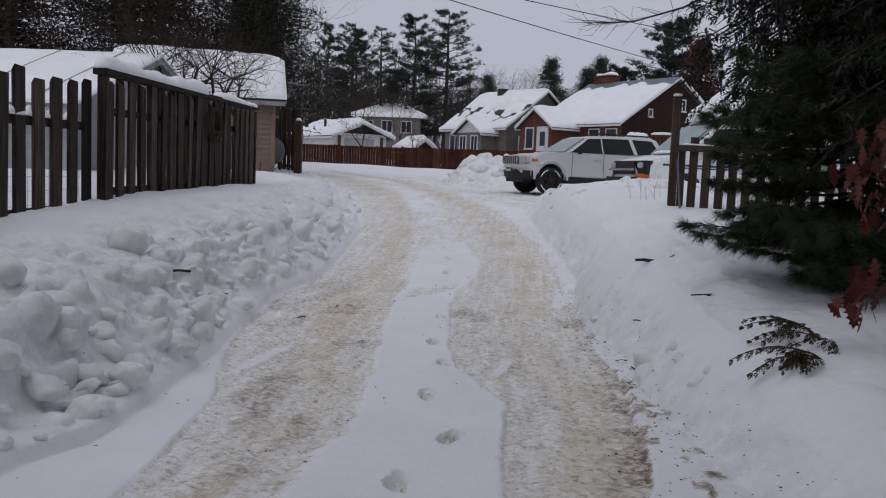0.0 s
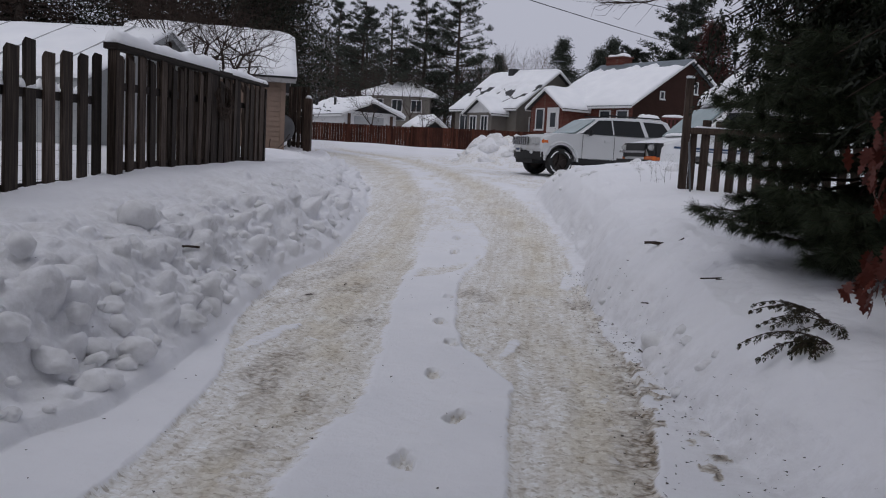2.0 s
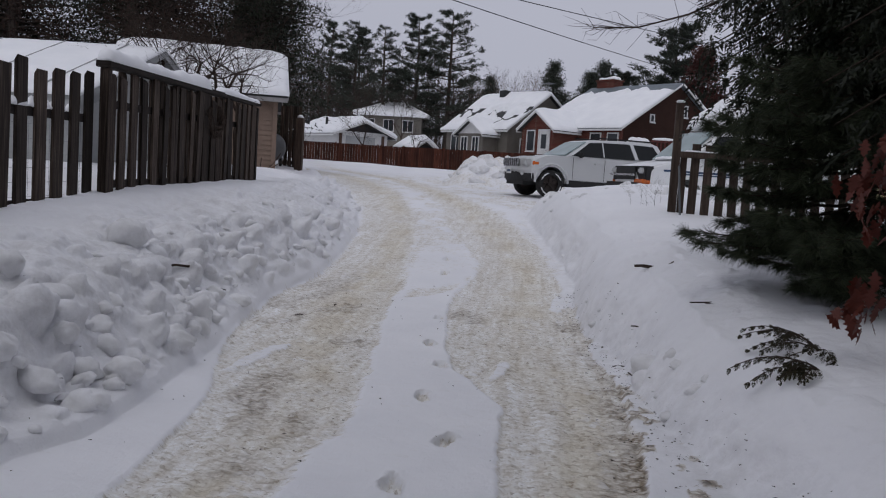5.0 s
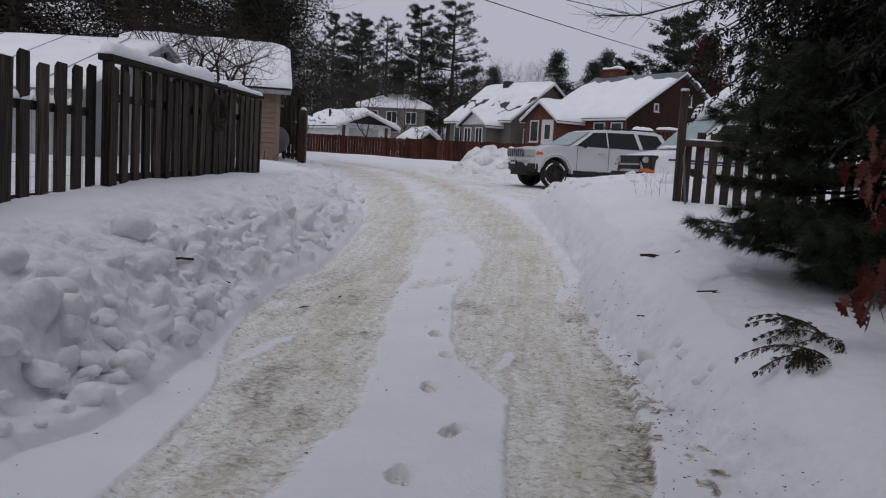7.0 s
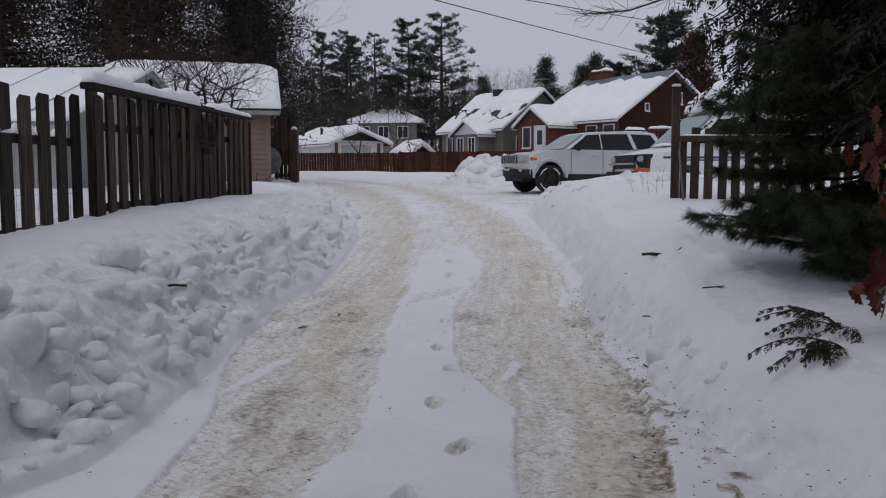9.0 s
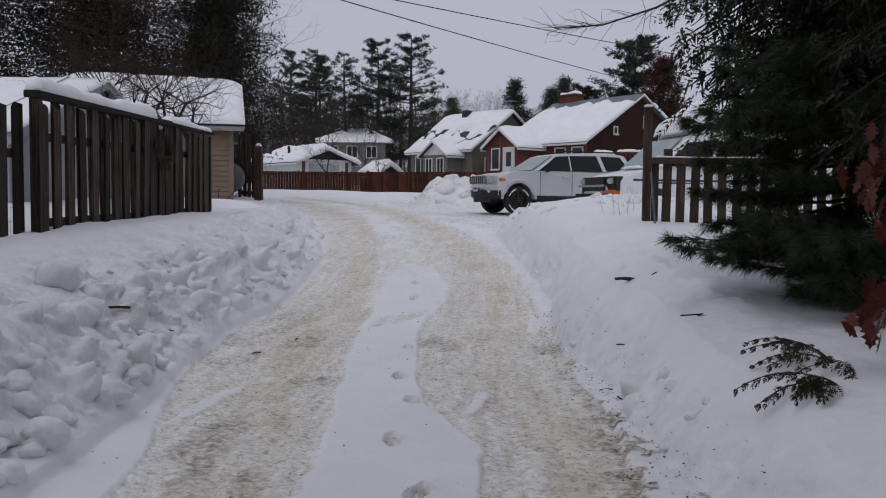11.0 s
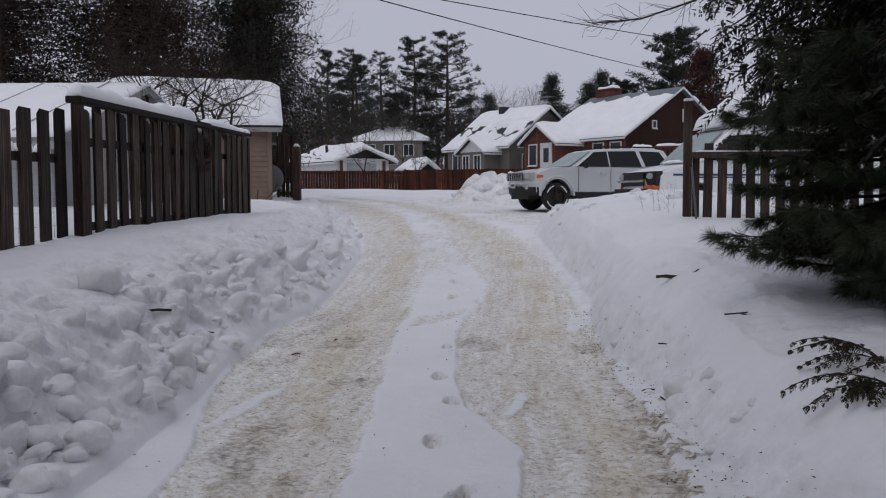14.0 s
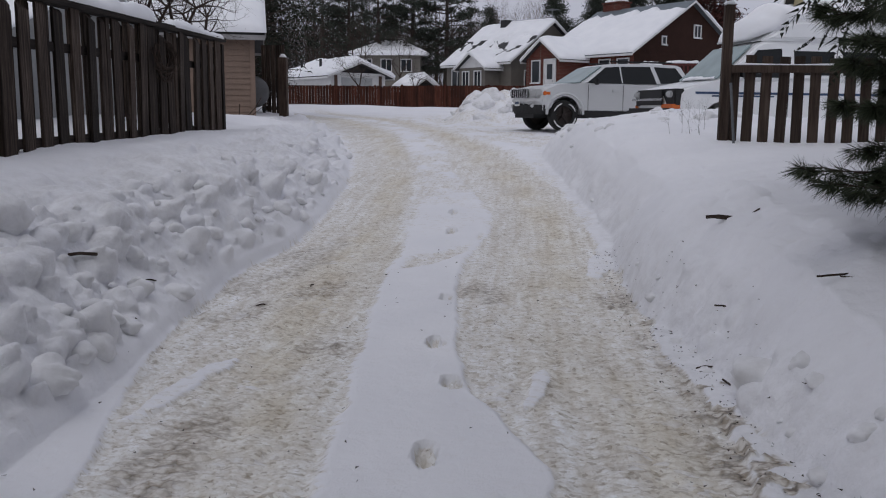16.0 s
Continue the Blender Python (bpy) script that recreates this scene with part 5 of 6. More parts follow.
def blade_part(name, base, tip, width, material, parent, rnd, label=""):
    v, f = blades(base, tip, width, rnd)
    me = bpy.data.meshes.new(name)
    me.vertices.add(len(v))
    me.vertices.foreach_set("co", v.astype(np.float32).ravel())
    me.loops.add(f.size)
    me.loops.foreach_set("vertex_index", f.astype(np.int32).ravel())
    me.polygons.add(len(f))
    me.polygons.foreach_set("loop_start", np.arange(0, f.size, 3, dtype=np.int32))
    me.update(calc_edges=True)
    me.materials.append(material)
    ob = new(name, me)
    ob.parent = parent
    ob["kind"] = "stuff"
    if label:
        ob["label"] = label
    return ob


def unit(v):
    return v / (np.linalg.norm(v, axis=-1, keepdims=True) + 1e-9)


def sticks(name, segs, material, parent, sides=4, label=""):
    """Tapered sticks (a, b, ra, rb) joined in one mesh."""
    A = np.array([s[0] for s in segs], float)
    B = np.array([s[1] for s in segs], float)
    ra = np.array([s[2] for s in segs])[:, None]
    rb = np.array([s[3] for s in segs])[:, None]
    d = unit(B - A)
    up = np.where(np.abs(d[:, 2:3]) > 0.9, np.array([[1.0, 0, 0]]), np.array([[0, 0, 1.0]]))
    u = unit(np.cross(d, up))
    w = np.cross(d, u)
    rings = []
    for k in range(sides):
        c, s = math.cos(2 * math.pi * k / sides), math.sin(2 * math.pi * k / sides)
        rings.append(A + (u * c + w * s) * ra)
    for k in range(sides):
        c, s = math.cos(2 * math.pi * k / sides), math.sin(2 * math.pi * k / sides)
        rings.append(B + (u * c + w * s) * rb)
    v = np.stack(rings, 1).reshape(-1, 3)
    o = (np.arange(len(segs)) * 2 * sides)[:, None]
    f = np.concatenate([o + np.array([[k, (k + 1) % sides, sides + (k + 1) % sides, sides + k]]) for k in range(sides)])
    ob = mesh_object(name, v.tolist(), f.tolist(), material, parent, label, True)
    if name != "trunk":
        ob["kind"] = "stuff"
    return ob


def far_white_pine(height, seed, spread=1.0, dens=1.0, bare=0.35):
    """A tall ragged pine with level limbs and tufted ends."""
    rnd = np.random.RandomState(seed)
    tree = thing("white_pine", pose(0, 0, 0), "tall dark green pine with ragged level limbs", "tree", "tall pines behind the houses")
    lean = rnd.normal(0, 0.012, 2)
    def axis(z):
        return np.array([lean[0] * z + 0.12 * math.sin(z * 0.35 + seed), lean[1] * z, z])
    zs = np.linspace(0, height, 12)
    r0 = 0.018 * height
    segs = [(axis(a), axis(b), r0 * (1 - a / height) ** 0.8 + 0.03, r0 * (1 - b / height) ** 0.8 + 0.02) for a, b in zip(zs, zs[1:])]
    sticks("trunk", segs, BARK, tree, 7)
    limbs, base, tip, wid = [], [], [], []
    z = height * bare
    while z < height * 0.985:
        q = (z / height - bare) / (1 - bare)
        for _ in range(rnd.randint(2, 5)):
            a = rnd.uniform(0, 2 * math.pi)
            L = spread * height * (0.045 + 0.19 * (1 - q) ** 0.75 * (0.5 + 0.5 * min(1, q * 5 + 0.3))) * rnd.uniform(0.45, 1.15)
            out = np.array([math.cos(a), math.sin(a), rnd.uniform(-0.08, 0.28) + 0.25 * q ** 2])
            p0 = axis(z)
            p1 = p0 + out * L * 0.6
            p2 = p0 + out * L + np.array([0, 0, 0.1 * L])
            limbs += [(p0, p1, 0.012 * L + 0.015, 0.008 * L + 0.01), (p1, p2, 0.008 * L + 0.01, 0.01)]
            for k in range(int((6 + 5 * L) * dens)):
                s = rnd.uniform(0.25, 1.0) ** 0.8
                c = (p0 + (p1 - p0) * (s / 0.6)) if s < 0.6 else (p1 + (p2 - p1) * ((s - 0.6) / 0.4))
                c = c + rnd.normal(0, 0.13 * L * (0.4 + 0.6 * (1 - abs(s - 0.6))), 3) * np.array([1, 1, 0.28])
                n = 15
                d = unit(rnd.normal(size=(n, 3)) * np.array([1, 1, 0.55]) + np.array([0, 0, 0.5]) + out * 0.5)
                base.append(np.repeat(c[None], n, 0) + rnd.normal(0, 0.05, (n, 3)))
                tip.append(base[-1] + d * rnd.uniform(0.22, 0.46, (n, 1)))
                wid.append(rnd.uniform(0.035, 0.075, n))
        z += height * rnd.uniform(0.018, 0.04)
    sticks("branching", limbs, BARK, tree)
    blade_part("crown", np.concatenate(base), np.concatenate(tip), np.concatenate(wid), HAZED_PINE, tree, rnd)
    return tree


def dense_evergreen(height, radius, seed, material, leaf=0.3, count=9000, start=0.06, label="dense dark green cedar, some of them added unseen for shade", flop=-0.5):
    rnd = np.random.RandomState(seed)
    tree = thing("cedar_tree", pose(0, 0, 0), label, "tree", "dark trees behind the tan house")
    sticks("trunk", [((0, 0, 0), (0.1, 0, height * 0.5), 0.018 * height, 0.012 * height), ((0.1, 0, height * 0.5), (0, 0.1, height * 0.97), 0.012 * height, 0.02)], BARK, tree, 7)
    limbs, base, tip, wid = [], [], [], []
    per = 60
    for k in range(count // per):
        q = rnd.uniform(start, 1) ** 0.9
        R = radius * (1 - q) ** 0.7 * (0.55 + 0.45 * min(1, q * 4)) * rnd.uniform(0.55, 1.12)
        a = rnd.uniform(0, 2 * math.pi)
        p0 = np.array([0, 0, q * height])
        out = np.array([math.cos(a), math.sin(a), rnd.uniform(-0.25, 0.3)])
        p1 = p0 + out * max(R, 0.2)
        limbs.append((p0, p1, 0.03, 0.008))
        s = rnd.uniform(0.25, 1, (per, 1)) ** 0.6
        c = p0 + (p1 - p0) * s + rnd.normal(0, 1, (per, 3)) * np.array([0.3, 0.3, 0.26]) * (0.3 + 0.14 * radius)
        d = unit(rnd.normal(size=(per, 3)) + np.array([0, 0, flop]) + out * 0.5)
        base.append(c)
        tip.append(c + d * leaf * rnd.uniform(0.5, 1.2, (per, 1)))
        wid.append(leaf * rnd.uniform(0.16, 0.36, per))
    sticks("branching", limbs, BARK, tree)
    blade_part("crown", np.concatenate(base), np.concatenate(tip), np.concatenate(wid), material, tree, rnd)
    return tree


def bare_tree(height, seed, name="bare_tree", label="leafless tree with fine grey twigs", material=PALE_TWIG, levels=5, r0=None, splits=(2, 4), group="bare trees", wide=0.5):
    rnd = np.random.RandomState(seed)
    tree = thing(name, pose(0, 0, 0), label, "tree", group)
    thick, thin = [], []
    def grow(p, d, L, r, lev):
        q = p
        for _ in range(3):
            d = unit(d + rnd.normal(0, 0.1, 3) + np.array([0, 0, 0.03]))
            n = q + d * L / 3
            (thick if lev < 2 else thin).append((q, n, r, r * 0.85))
            q, r = n, r * 0.85
            if lev >= 1 and lev < levels and rnd.rand() < 0.5:
                grow(q, unit(d + rnd.normal(0, wide, 3)), L * rnd.uniform(0.45, 0.7), r * 0.6, lev + 1)
        if lev < levels:
            for _ in range(rnd.randint(*splits)):
                grow(q, unit(d + rnd.normal(0, wide, 3) + np.array([0, 0, 0.12])), L * rnd.uniform(0.6, 0.85), r * 0.7, lev + 1)
    grow(np.zeros(3), np.array([0, 0, 1.0]), height * 0.3, r0 or height * 0.014, 0)
    sticks("trunk", thick, material, tree, 5)
    sticks("twig_spray", thin, material, tree, 3)
    return tree


def place(tree, spots):
    """Stand the tree at the first spot, and copies at the others: x, y, turn, size."""
    for i, (x, y, turn, size) in enumerate(spots):
        m = Matrix.Translation((x, y, ground_z(x, y) - 0.1)) @ pose(0, 0, 0, 0, 0, turn)
        ob = tree if i == 0 else copy_thing(tree, m)
        ob.matrix_world = m @ Matrix.Scale(size, 4)


place(far_white_pine(16, 1, 1.15, 1.0), [(-21.4, 96, 0, 0.92), (-19.5, 104, 200, 0.95)])
place(far_white_pine(16, 2, 1.15, 1.0), [(-18.2, 95, 40, 0.93)])
place(far_white_pine(16, 3, 1.15, 0.75), [(-14.6, 92, 120, 0.88)])
place(far_white_pine(16.5, 4, 1.35, 1.4, 0.15), [(-11.5, 94, 10, 0.93)])
place(far_white_pine(17, 5, 1.4, 1.0, 0.2), [(-7.9, 93, 80, 0.94)])
place(far_white_pine(11, 66, 1.7, 1.7, 0.15), [(11.1, 68, 0, 1.07), (8.2, 72, 150, 0.78)])
place(dense_evergreen(9.5, 3.6, 16, HAZED_PINE, 0.26, 16000, 0.1, "dark round-topped pine behind the houses", 0.2), [(2.6, 78, 0, 1.0), (5.6, 77, 120, 0.92), (7.0, 80, 60, 1.05), (-3.4, 90, 200, 0.95)])
place(bare_tree(9, 7, r0=0.2), [(-0.9, 80, 0, 1.3), (0.8, 84, 140, 1.3), (-2.2, 86, 250, 1.25), (0.0, 88, 60, 1.35)])
# copies with y below 3 are out of view, added to shade the near snow
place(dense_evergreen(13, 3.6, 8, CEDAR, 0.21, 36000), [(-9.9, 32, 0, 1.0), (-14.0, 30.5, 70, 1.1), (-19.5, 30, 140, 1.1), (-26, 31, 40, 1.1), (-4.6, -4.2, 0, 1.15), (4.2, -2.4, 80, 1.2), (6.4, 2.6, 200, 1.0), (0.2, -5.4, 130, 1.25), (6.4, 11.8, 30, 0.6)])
place(dense_evergreen(12, 3.4, 9, RUSSET, 0.19, 30000, 0.12, "dense tree holding dull russet leaves, one added unseen for shade", -0.2), [(-12, 28.5, 0, 0.95), (-17, 28, 60, 1.05), (-11.5, 38, 90, 0.8), (-23, 27.5, 200, 1.0), (-30, 31, 10, 1.1), (-14, 44, 40, 0.8), (0.5, -9, 10, 0.8)])
place(bare_tree(10, 10, material=TWIG, levels=5), [(-10.2, 33.5, 0, 1.05), (-12.5, 37, 100, 1.1), (-17, 52, 40, 1.0), (-13, 70, 10, 0.9), (-16, 74, 100, 0.9), (-10, 76, 200, 0.8)])
place(dense_evergreen(7, 2.6, 12, MAROON, 0.24, 12000, 0.3, "tree holding dark red dead leaves", -0.3), [(12.0, 61, 0, 1.3)])

# low woods on the rise behind the houses
woods_rnd = np.random.RandomState(21)
woods = new("far_woods")
tagged(woods, "brown leafless woods with dark evergreens on the rise", "woods", kind="stuff")
wsegs, wb, wt, ww = [], [], [], []
for _ in range(560):
    x, y = woods_rnd.uniform(-70, 40), woods_rnd.uniform(104, 150)
    z0, h = ground_z(x, y) - 0.3, woods_rnd.uniform(4, 9) * float(np.interp(x, [-60, -12, -5, 2], [1.8, 1.65, 1.2, 0.6]))
    wsegs.append(((x, y, z0), (x + woods_rnd.normal(0, 0.3), y, z0 + h), 0.13, 0.03))
    n = 230
    c = np.array([x, y, z0]) + woods_rnd.normal(size=(n, 3)) * np.array([0.9, 0.9, 0]) + np.array([0, 0, 1]) * (woods_rnd.rand(n, 1) ** 0.7 * h)
    d = unit(woods_rnd.normal(size=(n, 3)) + np.array([0, 0, 1.0]))
    wb.append(c)
    wt.append(c + d * woods_rnd.uniform(0.5, 1.5, (n, 1)))
    ww.append(woods_rnd.uniform(0.05, 0.15, n))
sticks("trunk", wsegs, TWIG, woods)
blade_part("branching", np.concatenate(wb), np.concatenate(wt), np.concatenate(ww), WOODS, woods, woods_rnd)

# leafless shrub behind the board fence, and small ones among the houses
shrub = bare_tree(2.6, 31, "bare_shrub", "leafless spreading shrub behind the board fence", TWIG, 5, 0.055, (2, 4), "bare shrubs", 0.75)
place(shrub, [(-6.2, 15.4, 0, 1.6), (-5.9, 16.6, 120, 1.6), (-6.1, 16.0, 60, 1.65), (-6.6, 16.4, 200, 1.55), (-5.7, 17.4, 300, 1.6), (-9.6, 54.5, 30, 1.9), (-6.9, 58, 100, 1.6)])
for x, y, s in ((2.05, 13.9, 0.55), (1.85, 14.3, 0.45), (2.2, 14.1, 0.6), (2.34, 14.5, 0.5), (2.0, 14.2, 0.42), (2.15, 13.75, 0.38)):
    m = Matrix.Translation((x, y, ground_z(x, y) - 0.05))
    weed = bare_tree(1.2, int(40 + x * 100), "dry_weed", "thin dry weed stalks standing in the snow", TWIG, 3, 0.005, (2, 5), "dry weeds", 0.4)
    weed.matrix_world = m @ Matrix.Scale(s, 4)


# ---- the evergreens beside the drive ----
def needle_pine(name, trunk_at, height, limbs_spec, seed, label):
    """A young pine with long soft needles in tufts."""
    rnd = np.random.RandomState(seed)
    tree = thing(name, Matrix.Translation(trunk_at), label, "tree")
    sticks("trunk", [((0, 0, -0.2), (0.02, 0, height * 0.5), 0.05, 0.035), ((0.02, 0, height * 0.5), (0, 0.03, height), 0.035, 0.008)], BARK, tree, 8)
    segs, base, tip, wid = [], [], [], []
    def tuft(c, d, n=24):
        dd = unit(d[None] * 0.9 + rnd.normal(0, 0.4, (n, 3)))
        b = c + dd * 0.004 - d * rnd.uniform(0, 0.05, (n, 1))
        base.append(b)
        L = rnd.uniform(0.08, 0.135, (n, 1))
        tip.append(b + dd * L + np.array([0, 0, -0.03]))
        wid.append(rnd.uniform(0.004, 0.0062, n))
    for z, a, L, lift in limbs_spec:
        out = np.array([math.cos(a), math.sin(a), lift])
        p = np.array([0, 0, z])
        q = p
        n = 7
        for k in range(n):
            o = unit(out + np.array([0, 0, -0.25 + 0.5 * k / n]) + rnd.normal(0, 0.06, 3))
            nq = q + o * L / n
            segs.append((q, nq, 0.012 * (1 - k / n) + 0.003, 0.012 * (1 - (k + 1) / n) + 0.003))
            q = nq
            if k >= 1:
                for sgn in (-1, 1):
                    sd = unit(np.array([-o[1] * sgn, o[0] * sgn, rnd.uniform(-0.1, 0.3)]) + o * rnd.uniform(0.5, 1.0))
                    tl = L * rnd.uniform(0.18, 0.4) * (1.15 - k / n)
                    t0 = q
                    for j in range(4):
                        t1 = t0 + unit(sd + rnd.normal(0, 0.1, 3)) * tl / 4
                        segs.append((t0, t1, 0.004, 0.003))
                        t0 = t1
                        tuft(t0, sd)
            if k >= 2:
                tuft(q, o)
        tuft(q, o, 60)
        tuft(q - o * 0.04, o, 40)
    sticks("branching", segs, TWIG, tree)
    blade_part("foliage", np.concatenate(base), np.concatenate(tip), np.concatenate(wid), PINE, tree, rnd)
    return tree


prng = np.random.RandomState(5)
spec = []
for k in range(40):
    z = 0.25 + 1.95 * (k / 40)
    spec.append((z, prng.uniform(0, 2 * math.pi), (1.2 - 0.25 * z) * prng.uniform(0.6, 1.0), prng.uniform(-0.15, 0.2)))
for k in range(48):
    z = prng.uniform(0.36, 1.9)
    spec.append((z, math.pi + prng.uniform(-0.9, 1.3), prng.uniform(0.75, 1.27), prng.uniform(-0.25, 0.1)))
for k in range(24):
    spec.append((prng.uniform(0.1, 0.6), math.pi + prng.uniform(-0.15, 1.5), prng.uniform(0.6, 1.1), prng.uniform(0.0, 0.14)))
needle_pine("young_pine", (2.62, 6.95, ground_z(2.62, 6.95)), 2.7, spec, 6, "young pine with long dark needles beside the drive")
spec = [(0.1 + 1.9 * (k / 44), prng.uniform(0, 2 * math.pi), prng.uniform(0.6, 1.1), prng.uniform(-0.2, 0.2)) for k in range(44)]
needle_pine("young_pine", (3.2, 7.6, ground_z(3.2, 7.6)), 2.4, spec, 7, "young pine with long dark needles behind another")


def hanging_cedar(name, at, height, radius, seed, label, count, low, toward=None, tone=CEDAR):
    """A cedar whose flat sprays droop from its limbs."""
    rnd = np.random.RandomState(seed)
    tree = thing(name, Matrix.Translation(at), label, "tree")
    sticks("trunk", [((0, 0, -0.3), (0.05, 0.02, height * 0.5), 0.11, 0.08), ((0.05, 0.02, height * 0.5), (0, 0, height), 0.08, 0.015)], BARK, tree, 9)
    segs, base, tip, wid = [], [], [], []
    for k in range(count):
        z = rnd.uniform(low, 3.6) if rnd.rand() < 0.8 else rnd.uniform(3.6, height * 0.98)
        a = rnd.uniform(0, 2 * math.pi)
        if toward is not None and rnd.rand() < 0.5:
            a = toward + rnd.normal(0, 0.8)
        R = radius * rnd.uniform(0.45, 1.05) * min(1, (height - z) / (height * 0.4) + 0.15)
        out = np.array([math.cos(a), math.sin(a), 0])
        p0 = np.array([0, 0, z])
        p1 = p0 + out * R * 0.6 + np.array([0, 0, 0.12])
        p2 = p0 + out * R + np.array([0, 0, -0.05 - 0.15 * R])
        segs += [(p0, p1, 0.018, 0.011), (p1, p2, 0.011, 0.004)]
        for _ in range(int(7 + 9 * R)):
            s = rnd.uniform(0.2, 1.0)
            c = (p0 + (p1 - p0) * s / 0.6) if s < 0.6 else p1 + (p2 - p1) * (s - 0.6) / 0.4
            c = c + rnd.normal(0, 0.06, 3)
            stem = unit(out * rnd.uniform(0.0, 0.6) + rnd.normal(0, 0.35, 3) + np.array([0, 0, -0.9]))
            L = rnd.uniform(0.14, 0.34)
            side = unit(np.cross(stem, rnd.normal(size=3)))
            m = 13
            u = np.linspace(0.05, 1, m)[:, None]
            b = c + stem * L * u
            sg = np.where(np.arange(m) % 2 == 0, 1, -1)[:, None]
            d = unit(stem * 0.9 + side * sg * 0.75 + rnd.normal(0, 0.12, (m, 3)))
            ll = L * 0.36 * (1.15 - 0.75 * u) * rnd.uniform(0.7, 1.2, (m, 1))
            base.append(b)
            tip.append(b + d * ll)
            wid.append(np.full(m, 0.022) * rnd.uniform(0.7, 1.4, m))
            base.append(c[None])
            tip.append((c + stem * L)[None])
            wid.append(np.array([0.008]))
    sticks("branching", segs, TWIG, tree)
    blade_part("foliage", np.concatenate(base), np.concatenate(tip), np.concatenate(wid), tone, tree, rnd)
    return tree


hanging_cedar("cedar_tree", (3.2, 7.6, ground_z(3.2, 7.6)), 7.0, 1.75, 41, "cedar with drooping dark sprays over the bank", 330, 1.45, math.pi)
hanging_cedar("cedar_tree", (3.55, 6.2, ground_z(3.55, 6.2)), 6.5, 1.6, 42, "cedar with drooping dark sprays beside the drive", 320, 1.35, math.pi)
# this cedar is out of view, added only to shade the right bank
hanging_cedar("cedar_tree", (3.8, 3.0, ground_z(3.8, 3.0)), 6.5, 1.7, 44, "unseen dark cedar with drooping sprays, added to shade the bank", 220, 0.8)
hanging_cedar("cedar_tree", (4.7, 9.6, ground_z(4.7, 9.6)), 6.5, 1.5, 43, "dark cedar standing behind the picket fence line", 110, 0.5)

# a long bare limb reaching out over the drive
limb = thing("overhanging_branch", pose(3.2, 7.6, 5.2), "thin bare cedar branch reaching over the drive", "branch")
bm_pts = [(0, 0, -1.2), (-0.95, 0.25, -1.72), (-1.75, 0.65, -2.1), (-2.15, 1.05, -2.17), (-2.55, 1.4, -2.13)]
segs = [(np.array(a), np.array(b), 0.016 - 0.003 * i, 0.013 - 0.003 * i) for i, (a, b) in enumerate(zip(bm_pts, bm_pts[1:]))]
lr = np.random.RandomState(8)
for _ in range(70):
    k = lr.randint(1, len(bm_pts) - 1)
    p = np.array(bm_pts[k]) + (np.array(bm_pts[k + 1]) - np.array(bm_pts[k])) * lr.rand()
    d = unit(np.array([-0.8, 0.4, 0.05]) + lr.normal(0, 0.4, 3))
    q = p + d * lr.uniform(0.08, 0.3)
    segs += [(p, q, 0.0026, 0.0015), (q, q + unit(d + lr.normal(0, 0.5, 3)) * 0.1, 0.0015, 0.0008)]
sticks("twig_spray", segs, TWIG, limb)

# the small cedar seedling pressed down by the snow
def cedar_seedling(at, turn, seed, size=1.0):
    rnd = np.random.RandomState(seed)
    tree = thing("cedar_seedling", Matrix.Translation(at) @ pose(0, 0, 0, 0, 0, turn) @ Matrix.Scale(size, 4), "small cedar branchlet poking out of the snow", "seedling", "cedar seedlings")
    segs, base, tip, wid = [], [], [], []
    for k in range(9):
        a = math.pi + rnd.normal(0, 0.7)
        d = np.array([math.cos(a), math.sin(a), rnd.uniform(-0.05, 0.8)])
        q = np.array([0, 0, 0.0])
        L = rnd.uniform(0.16, 0.5)
        for j in range(8):
            o = unit(d + np.array([0, 0, -0.16 * j]))
            nq = q + o * L / 8
            segs.append((q, nq, 0.0035, 0.0025))
            q = nq
            if j < 2:
                continue
            for sgn in (-1, 1):
                st = unit(np.array([-o[1] * sgn, o[0] * sgn, -0.55]) * 0.9 + o * 0.8 + rnd.normal(0, 0.15, 3))
                ln = rnd.uniform(0.05, 0.1) * (1.15 - j / 11)
                m = 11
                u = np.linspace(0.1, 1, m)[:, None]
                b = q + st * ln * u
                sd = unit(np.cross(st, np.array([0, 1.0, 0.2])))
                sg = np.where(np.arange(m) % 2 == 0, 1, -1)[:, None]
                base += [b, q[None]]
                tip += [b + unit(st + sd * sg * 0.9) * ln * 0.55 * (1.2 - 0.7 * u), (q + st * ln)[None]]
                wid += [np.full(m, 0.0105), np.array([0.006])]
    sticks("stem", segs, TWIG, tree)
    blade_part("foliage", np.concatenate(base), np.concatenate(tip), np.concatenate(wid), SEEDLING, tree, rnd)


cedar_seedling((1.76, 4.95, ground_z(1.76, 4.95) + 0.0), 5, 51, 1.05)
cedar_seedling((1.87, 5.3, ground_z(1.87, 5.3) + 0.0), -12, 52, 0.95)


